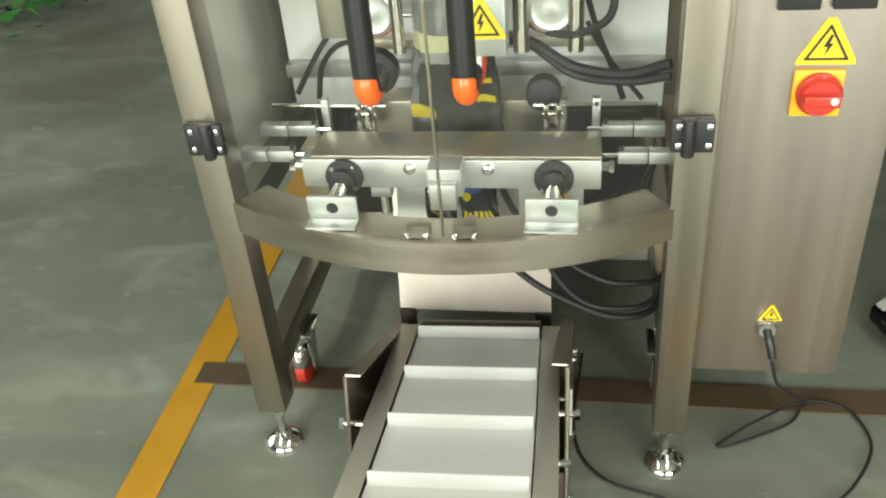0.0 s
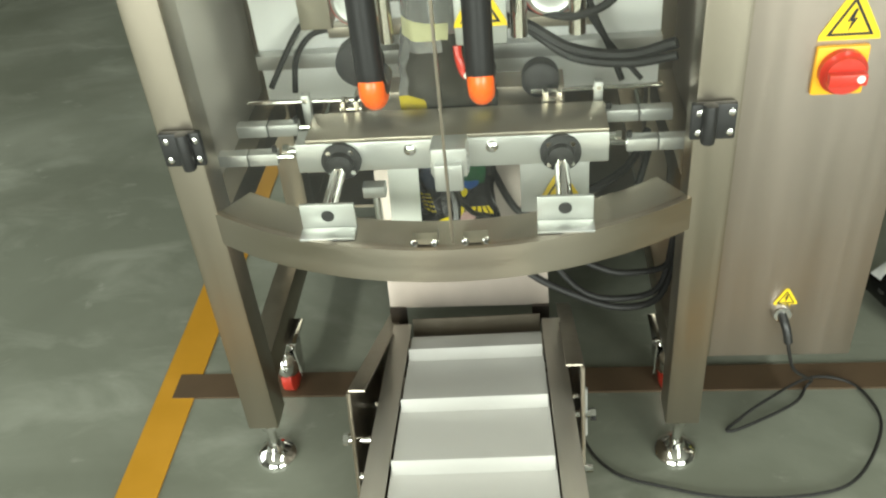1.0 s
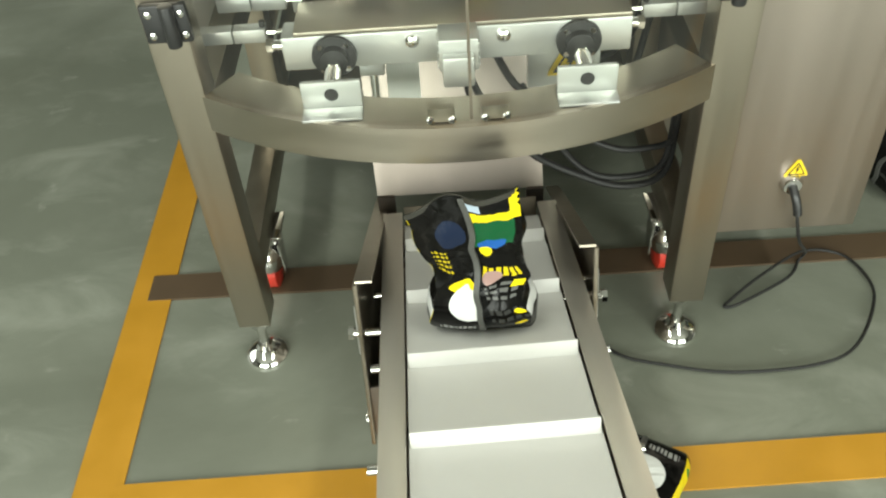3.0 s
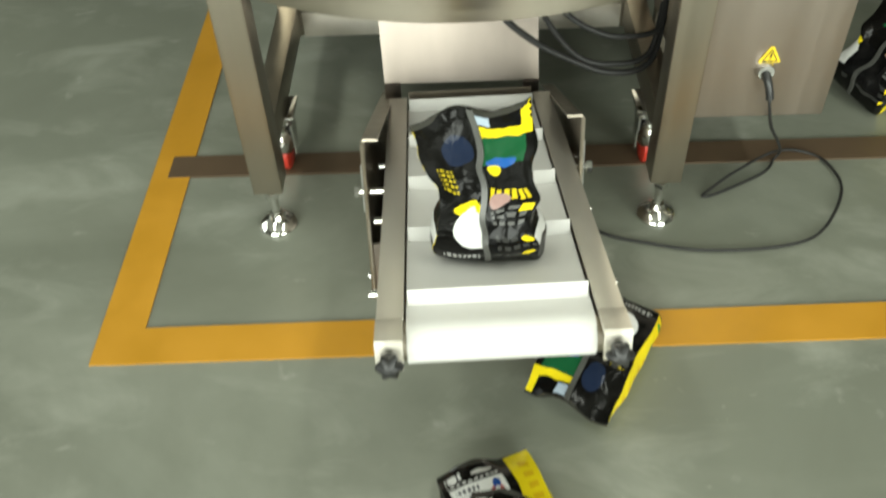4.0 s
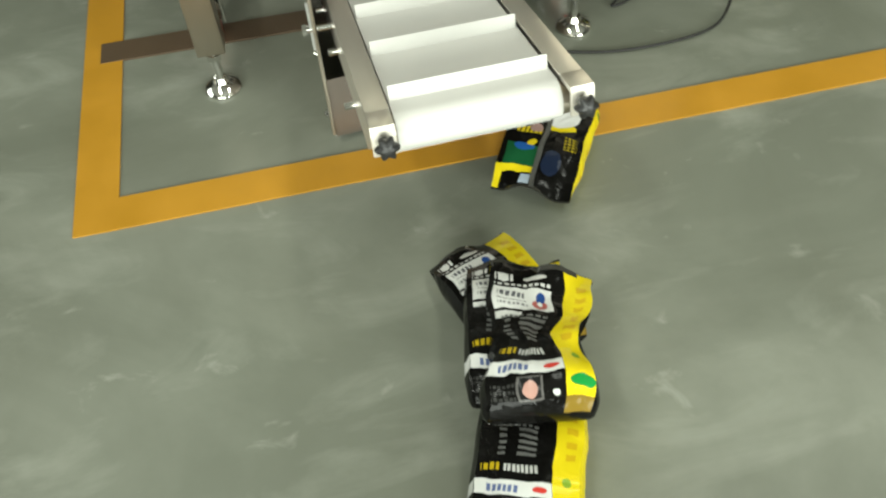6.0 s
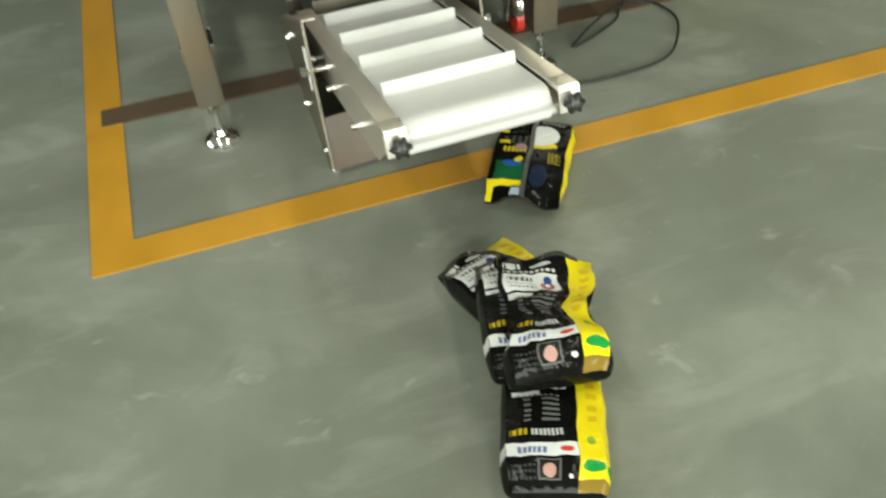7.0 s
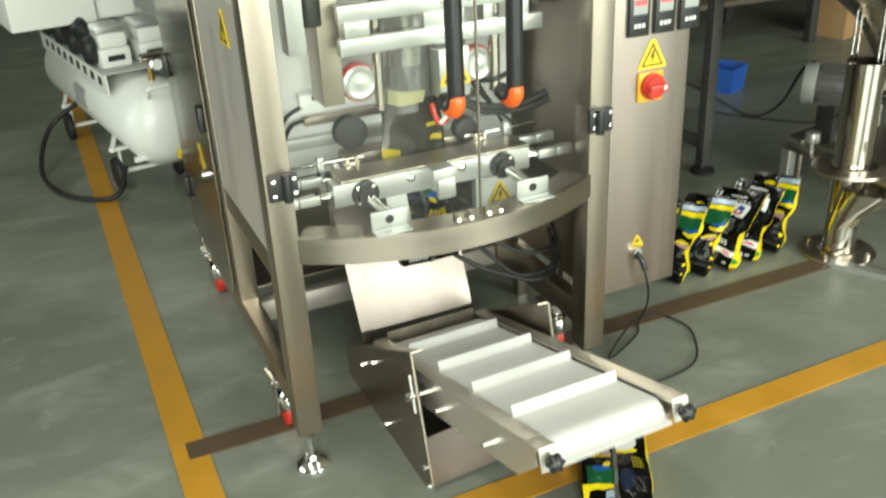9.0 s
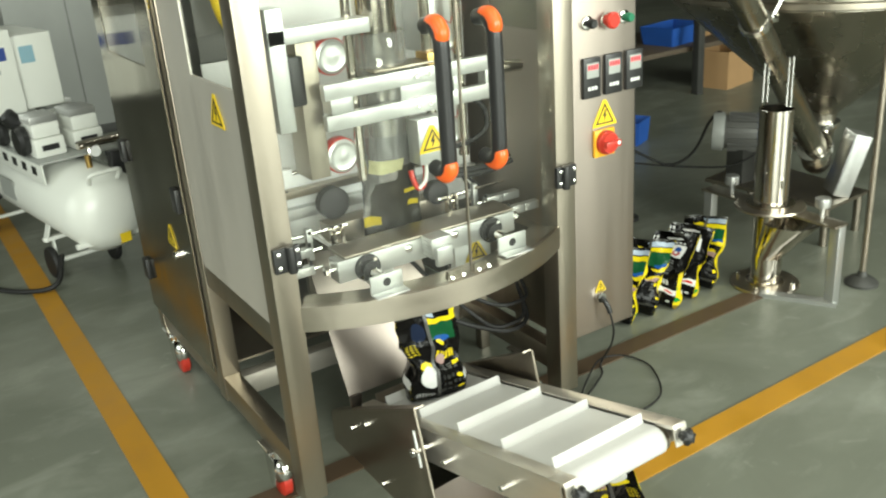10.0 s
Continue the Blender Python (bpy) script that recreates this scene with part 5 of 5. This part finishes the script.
    box(bm, -0.030, 0.030, -0.010, 0.010, 0.160, 0.385, 0.004, turn)
    box(bm, -0.030, 0.030, -0.010, 0.090, 0.375, 0.390, 0.004, turn)
    box(bm, -0.030, -0.018, -0.010, 0.090, 0.160, 0.385, 0.004, turn)
    part("gear_bracket", bm, ALU, root, "bright steel drive bracket")
    axis0, axis1 = Vector((1.735, 0.770, 0.352)), Vector((1.850, 0.628, 0.347))
    motor = part("motor", rod(nb(), axis0, axis1, 0.064, seg=28, bev=0.01), MOTOR_GREY, root, "grey finned electric motor")
    way = (axis1 - axis0).normalized()
    q = way.to_track_quat("X", "Z").to_matrix().to_4x4()
    for k in range(18):
        turn = Matrix.Translation(axis0) @ q @ Matrix.Rotation(2 * math.pi * k / 18, 4, "X")
        part("fin", box(nb(), 0.045, 0.165, -0.0025, 0.0025, 0.060, 0.074, 0, turn), MOTOR_GREY, motor)
    part("fan_cover", rod(nb(), axis0 - way * 0.012, axis0 + way * 0.032, 0.074, seg=28, bev=0.006), GREY_PAINT, motor)
    part("shaft", rod(nb(), axis1, (1.895, 0.45, 0.30), 0.022), CHROME, root)
    part("motor_mount", box(nb(), 1.765, 1.835, 0.66, 0.74, 0.155, 0.295, 0.004), DARK_METAL, root)
    part("platform", plate(nb(), [(1.72, 0.80, 0.145), (1.775, 0.285, 0.145), (2.02, 0.30, 0.145), (2.05, 0.85, 0.145)], (0, 0, 1), 0.012), STEEL_DARK, root)
    for x, y in ((1.745, 0.77), (1.79, 0.31), (2.00, 0.325), (2.02, 0.82)):
        part("platform_leg", rod(nb(), (x, y, 0.0), (x, y, 0.146), 0.014, seg=12), STEEL_DARK, root)
    part("motor_cable", hose(nb(), [(1.76, 0.75, 0.40), (1.74, 0.76, 0.425), (1.718, 0.79, 0.385), (1.69, 0.82, 0.29), (1.658, 0.856, 0.235), (1.62, 0.90, 0.215), (1.58, 0.95, 0.235), (1.45, 1.12, 0.33), (1.30, 1.25, 0.36), (1.05, 1.2, 0.33), (0.72, 1.0, 0.20), (0.68, 0.98, 0.02)], 0.0055), RUBBER, root)
    part("motor_cable", hose(nb(), [(1.80, 0.60, 0.30), (1.72, 0.68, 0.235), (1.60, 0.84, 0.225), (1.45, 1.02, 0.235), (1.20, 1.1, 0.25), (0.74, 0.96, 0.12), (0.70, 0.95, 0.01)], 0.004), RUBBER, root)
    return root


filler()


# ---- second steel frame behind the cabinet ----
def rear_frame():
    root = thing("steel_frame", "dark steel machine frame standing behind the cabinet", "machine frame")
    for x, y in ((1.48, 0.98), (1.52, 2.0)):
        part("foot", lathe(nb(), ((0.045, 0), (0.045, 0.012), (0.018, 0.03)), (x, y, 0), (0, 0, 1), 18), RUBBER, root)
        part("post", box(nb(), x - 0.02, x + 0.02, y - 0.02, y + 0.02, 0.02, 1.9, 0.002), DARK_METAL, root)
    part("rail", box(nb(), 1.485, 1.515, 1.0, 1.98, 1.0, 1.04, 0.001), DARK_METAL, root)
    part("rail", box(nb(), 1.485, 1.515, 1.0, 1.98, 0.08, 0.12, 0.001), DARK_METAL, root)


rear_frame()


# ---- workbench with clutter behind ----
def bench():
    root = thing("workbench", "long dark metal workbench with a lower shelf", "workbench")
    x0, x1, y0, y1 = 2.3, 6.0, 2.25, 3.0
    part("worktop", box(nb(), x0, x1, y0, y1, 0.76, 0.80, 0.004), WOOD_DARK, root)
    part("lower_shelf", box(nb(), x0, x1, y0 + 0.1, y1, 0.25, 0.28, 0.004), WOOD_DARK, root)
    for x in (x0 + 0.03, 3.3, 4.6, x1 - 0.03):
        for y in (y0 + 0.03, y1 - 0.03):
            part("leg", box(nb(), x - 0.025, x + 0.025, y - 0.025, y + 0.025, 0, 0.77, 0.002), DARK_METAL, root)
    bx = thing("cardboard_box", "open brown cardboard box on the floor by the bench", "box", at=(3.62, 2.36, 0.0), turn=(0, 0, 12))
    bm = nb()
    for d in ((-0.16, -0.156, -0.12, 0.12), (0.156, 0.16, -0.12, 0.12), (-0.156, 0.156, -0.12, -0.116), (-0.156, 0.156, 0.116, 0.12)):
        box(bm, *d, 0.004, 0.23, 0)
    box(bm, -0.16, 0.16, -0.12, 0.12, 0, 0.004, 0)
    part("carton", bm, CARD, bx)
    part("flap", plate(nb(), [(-0.156, 0.118, 0.23), (0.156, 0.118, 0.23), (0.150, 0.18, 0.30), (-0.150, 0.18, 0.30)], (0, 1, 0), 0.004), CARD, bx)
    for x, y, z, w, d, h, yaw in ((3.36, 2.55, 0.281, 0.34, 0.24, 0.11, 8), (2.28, 1.80, 0.0, 0.16, 0.15, 0.12, 25), (4.2, 2.6, 0.801, 0.4, 0.28, 0.14, -6)):
        bn = thing("blue_bin", "open blue plastic crate", "crate", at=(x, y, z), turn=(0, 0, yaw), group="blue crates")
        bm = nb()
        for s in (-1, 1):
            plate(bm, [(s * w / 2 * 0.88, -d / 2 * 0.88, 0), (s * w / 2 * 0.88, d / 2 * 0.88, 0), (s * w / 2, d / 2, h), (s * w / 2, -d / 2, h)], (s, 0, 0), 0.004)
            plate(bm, [(-w / 2 * 0.88, s * d / 2 * 0.88, 0), (w / 2 * 0.88, s * d / 2 * 0.88, 0), (w / 2, s * d / 2, h), (-w / 2, s * d / 2, h)], (0, s, 0), 0.004)
        box(bm, -w / 2 * 0.88, w / 2 * 0.88, -d / 2 * 0.88, d / 2 * 0.88, 0, 0.004, 0)
        part("crate", bm, BLUE, bn)
    tagged(part("paper_sheet", box(nb(), 2.62, 2.74, 2.242, 2.247, 0.60, 0.77, 0), WHITE_PRINT), "white paper sheet hanging at the bench edge", "paper")
    return root


bench()


# ---- air compressor ----
def compressor():
    A = Vector((-0.340, 1.67, 0.375))
    D = Vector((-0.16, 0.987, 0.0)).normalized()
    m = Matrix.Translation((A.x, A.y, 0)) @ Matrix(((-D.y * -1, D.x, 0, 0), (-D.x, D.y, 0, 0), (0, 0, 1, 0), (0, 0, 0, 1)))
    root = thing("air_compressor", "white oil-free air compressor with a tank on small wheels", "air compressor")
    root.matrix_basis = m
    R, L = 0.147, 1.25
    Z = 0.314
    prof = [(0.005, -0.055), (0.05, -0.052), (0.09, -0.04), (0.118, -0.018), (R, 0.02), (R, L - 0.02), (0.118, L + 0.018), (0.05, L + 0.05), (0.005, L + 0.055)]
    part("tank", lathe(nb(), prof, (0, 0, Z), (0, 1, 0), 40), WHITE_PAINT, root, "white horizontal air tank")
    part("tank_label", box(nb(), -R - 0.0015, -R + 0.001, 0.52, 0.68, Z - 0.03, Z + 0.05, 0), GREY_PAINT, root)
    part("sticker", plate(nb(), [(0.005, -0.0535, Z - 0.11), (0.045, -0.050, Z - 0.11), (0.045, -0.052, Z - 0.075), (0.005, -0.0555, Z - 0.075)], (0, -1, 0), 0.002), YELLOW, root)
    part("handle", hose(nb(), [(-0.05, -0.02, Z + 0.115), (-0.052, -0.05, Z + 0.15), (0.0, -0.055, Z + 0.155), (0.052, -0.05, Z + 0.15), (0.05, -0.02, Z + 0.115)], 0.008), WHITE_PAINT, root)
    # perforated cradle on top
    for s in (-1, 1):
        bm = nb()
        box(bm, s * 0.135 - 0.003, s * 0.135 + 0.003, 0.16, L - 0.05, Z + 0.10, Z + 0.175, 0.001)
        cr = part("cradle", bm, WHITE_PAINT, root)
        for k in range(9):
            y = 0.22 + k * 0.105
            part("cradle_slot", box(nb(), s * 0.135 - 0.0045, s * 0.135 + 0.0045, y, y + 0.045, Z + 0.125, Z + 0.155, 0), PRINT_BLACK, cr)
    part("deck", box(nb(), -0.14, 0.14, 0.16, L - 0.05, Z + 0.172, Z + 0.180, 0.001), GREY_PAINT, root)
    # four motor heads
    for k in range(4):
        y = 0.30 + k * 0.23
        for s in (-1, 1):
            bm = nb()
            x = s * 0.07
            box(bm, x - 0.055, x + 0.055, y - 0.08, y + 0.08, Z + 0.18, Z + 0.25, 0.012)
            box(bm, x - 0.048, x + 0.048, y - 0.07, y + 0.07, Z + 0.25, Z + 0.30, 0.008)
            hd = part("pump_head", bm, WHITE_PAINT, root, "finned white pump head")
            for f in range(5):
                part("fin", box(nb(), x - 0.050, x + 0.050, y - 0.062 + f * 0.030, y - 0.054 + f * 0.030, Z + 0.298, Z + 0.325, 0.001), ALU, hd)
            part("pump_slot", box(nb(), x - 0.03, x + 0.03, y - 0.0825, y - 0.0795, Z + 0.205, Z + 0.225, 0), PRINT_BLACK, hd)
        part("fan_cover", lathe(nb(), ((0.052, 0), (0.056, 0.02), (0.045, 0.035)), (-0.125, y, Z + 0.24), (-1, 0, 0), 20), BLACK_PL, root)
        part("filter", lathe(nb(), ((0.03, 0), (0.03, 0.05), (0.02, 0.06)), (-0.125, y + 0.06, Z + 0.29), (-0.6, 0, 0.8), 14), BLACK_PL, root)
    # valves and gauge
    part("pipe", rod(nb(), (-0.02, 0.10, Z + 0.225), (0.14, 0.10, Z + 0.225), 0.016), POLISHED, root)
    part("valve", rod(nb(), (0.0, 0.08, Z + 0.12), (0.0, 0.08, Z + 0.19), 0.011), COPPER, root)
    g = part("gauge", lathe(nb(), ((0.024, 0), (0.024, 0.012), (0.020, 0.014)), (0.02, 0.06, Z + 0.205), (0, -1, 0.1), 20), CHROME, root)
    part("dial", lathe(nb(), ((0.019, 0), (0.019, 0.001)), (0.02, 0.0455, Z + 0.2065), (0, -1, 0.1), 20), WHITE_PRINT, g)
    part("regulator", box(nb(), 0.07, 0.12, 0.05, 0.10, Z + 0.10, Z + 0.19, 0.008), BLACK_PL, root)
    # white boxes over the pump heads
    for x0, x1, y0, y1, z0, z1 in ((-0.37, -0.075, 0.36, 0.80, 0.345, 0.62), (-0.067, 0.075, 0.40, 0.80, 0.345, 0.59)):
        dr = part("dryer_box", box(nb(), x0, x1, y0, y1, Z + z0 - 0.02, Z + z1, 0.008), WHITE_PAINT, root, "white dryer box over the pump heads")
        if x0 < -0.1:
            part("printed_bar", box(nb(), x0 + 0.06, x1 - 0.03, y0 - 0.002, y0 - 0.0003, Z + 0.515, Z + 0.560, 0), BLUE_PRINT, dr)
            part("printed_bar", box(nb(), x0 + 0.14, x1 - 0.06, y0 - 0.002, y0 - 0.0003, Z + 0.47, Z + 0.485, 0), GREY_PAINT, dr)
        else:
            part("printed_bar", box(nb(), x0 + 0.02, x0 + 0.07, y0 - 0.002, y0 - 0.0003, Z + 0.49, Z + 0.55, 0), PALE_BLUE, dr)
    part("front_bar", box(nb(), -0.13, 0.14, 0.0, 0.02, 0.205, 0.222, 0.002), WHITE_PAINT, root)
    # legs, axle bars, wheels
    for y in (0.36, L - 0.12):
        bm = nb()
        box(bm, -0.135, 0.135, y - 0.012, y + 0.012, 0.15, 0.165, 0.002)
        for s in (-1, 1):
            plate(bm, [(s * 0.13, y - 0.02, 0.15), (s * 0.13, y + 0.02, 0.15), (s * 0.10, y + 0.02, Z - 0.085), (s * 0.10, y - 0.02, Z - 0.085)], (1, 0, 0), 0.005)
        rod(bm, (-0.125, y, 0.062), (0.125, y, 0.062), 0.009)
        box(bm, -0.104, -0.098, y - 0.014, y + 0.014, 0.055, 0.165, 0.001)
        box(bm, 0.098, 0.104, y - 0.014, y + 0.014, 0.055, 0.165, 0.001)
        part("axle_bar", bm, WHITE_PAINT, root)
        for s in (-1, 1):
            w = part("wheel", lathe(nb(), ((0.040, -0.010), (0.046, -0.006), (0.046, 0.006), (0.040, 0.010)), (s * 0.118, y, 0.062), (1, 0, 0), 28), WHITE_PAINT, root)
            part("tyre", lathe(nb(), ((0.047, -0.012), (0.058, -0.012), (0.062, -0.006), (0.062, 0.006), (0.058, 0.012), (0.047, 0.012)), (s * 0.118, y, 0.062), (1, 0, 0), 32), RUBBER, w)
    part("air_hose", hose(nb(), [(-0.10, 0.30, 0.10), (-0.16, 0.22, 0.03), (-0.24, 0.26, 0.012), (-0.33, 0.42, 0.012), (-0.35, 0.62, 0.05), (-0.26, 0.80, 0.16), (-0.12, 0.78, 0.26)], 0.010), RUBBER, root)
    return root


compressor()


def grey_cabinet():
    root = thing("grey_cabinet", "grey steel cabinet standing behind the machine", "cabinet", at=(0.15, 4.6, 0.0))
    part("body", box(nb(), -0.35, 0.35, -0.3, 0.3, 0.06, 1.9, 0.006), GREY_PAINT, root)
    part("plinth", box(nb(), -0.33, 0.33, -0.28, 0.28, 0, 0.06, 0.002), DARK_METAL, root)
    part("door_gap", box(nb(), -0.002, 0.002, -0.302, -0.3, 0.1, 1.85, 0), PRINT_BLACK, root)


grey_cabinet()


def green_net():
    """A crumpled heap of green plastic netting on the floor."""
    rng = random.Random(5)
    bm = nb()
    for k in range(70):
        x, y, z = rng.gauss(0, 0.16), rng.gauss(0, 0.16), abs(rng.gauss(0.03, 0.05))
        s = rng.uniform(0.03, 0.09)
        a = [Vector((rng.uniform(-1, 1), rng.uniform(-1, 1), rng.uniform(-0.4, 0.6))) * s for _ in range(4)]
        vs = [bm.verts.new(Vector((x, y, max(0.004, z))) + Vector((p.x, p.y, abs(p.z)))) for p in a]
        bm.faces.new(vs)
    ob = part("green_netting", bm, GREEN_CLOTH)
    ob.matrix_basis = pose(-2.25, 2.30, 0)
    tagged(ob, "crumpled heap of green plastic netting on the floor", "netting", kind="stuff")


green_net()


# ---- what moves ----
def belt_y(y):
    """Height of the belt surface at hall y."""
    return 0.336 - (y + 0.527) * math.tan(radians(14.05))


def standing(y, tip=0.0, yaw=176.0, lift=0.0):
    """A pouch upright on the belt at hall y, its back towards the front."""
    return pose(0.0095 - (y - 0.078) * 0.040, y, belt_y(y) + 0.004 + lift, tip, 0, yaw)


def motions():
    loop = LOOP
    n = len(CLEATS)
    for i, c in enumerate(CLEATS):
        rows = []
        for k in range(101):
            t = k / 10
            y, z, a = belt_point(0.045 + PITCH * i * (loop / (n * PITCH)) - SPEED * t)
            rows.append((t, Matrix.Translation((0, y, z)) @ Matrix.Rotation(a, 4, "X")))
        walk(c, rows)
    # the jaw: away from the rods' front end when closed
    opened, closed = Matrix.Translation((0, -0.05, 0)), Matrix.Identity(4)
    walk(JAW, [(0.0, opened), (0.02, opened), (0.2, closed), (1.38, closed), (1.55, opened), (7.75, opened), (7.92, closed), (9.2, closed), (9.38, opened), (10.0, opened)])
    # first pouch: hangs, drops, rides, falls onto the heap
    hang = pose(0.005, 0.150, 0.325, 0, 0, 178)
    rows = [(0.0, hang), (1.45, hang), (1.52, pose(0.006, 0.145, 0.295, 0, 0, 178))]
    rows += [(t, standing(y, tip)) for t, y, tip in ((1.66, 0.145, -4), (1.8, 0.120, -5), (2.0, 0.078, -5), (2.5, -0.030, -4), (3.0, -0.138, -3), (3.5, -0.243, -2), (4.0, -0.345, 0), (4.4, -0.424, 2), (4.6, -0.462, 4))]
    last = standing(-0.478, 8)
    rows.append((4.68, last))
    q0, q1 = last.to_quaternion(), REST.to_quaternion()
    c0, c1 = last @ Vector((0, 0, BAG_H / 2)), REST @ Vector((0, 0, BAG_H / 2))
    axis_turn = (q1 @ q0.inverted())
    axis, angle = axis_turn.to_axis_angle()
    for t, f, g in ((4.73, 0.08, 0.06), (4.79, 0.28, 0.22), (4.85, 0.54, 0.48), (4.91, 0.78, 0.70), (4.97, 0.94, 0.85), (5.03, 0.99, 0.94), (5.10, 1.0, 1.0)):
        q = Matrix.Rotation(angle * f, 4, axis) @ q0.to_matrix().to_4x4()
        c = c0.lerp(c1, g) + Vector((0, -0.05 * math.sin(math.pi * g), 0.08 * math.sin(math.pi * g)))
        rows.append((t, Matrix.Translation(c) @ q @ Matrix.Translation((0, 0, -BAG_H / 2))))
    rows.append((10.0, REST))
    walk(BAG_A, rows)
    # second pouch: waits inside the film tube, is drawn down, hangs, drops, rides
    up = pose(0.0, 0.210, 0.80, 0, 0, 178)
    hang = pose(0.0, 0.150, 0.357, 0, 0, 178)
    rows = [(0.0, up), (5.8, up), (6.7, hang), (9.3, hang), (9.38, pose(0.002, 0.148, 0.31, 0, 0, 178))]
    def low(y, tip, yaw):
        return Matrix.Translation((-0.004, 0, 0)) @ standing(y, tip, yaw)

    rows += [(9.56, low(0.165, -4, 172)), (9.7, low(0.140, -5, 168)), (10.0, low(0.078, -5, 166))]
    walk(BAG_B, rows)


motions()
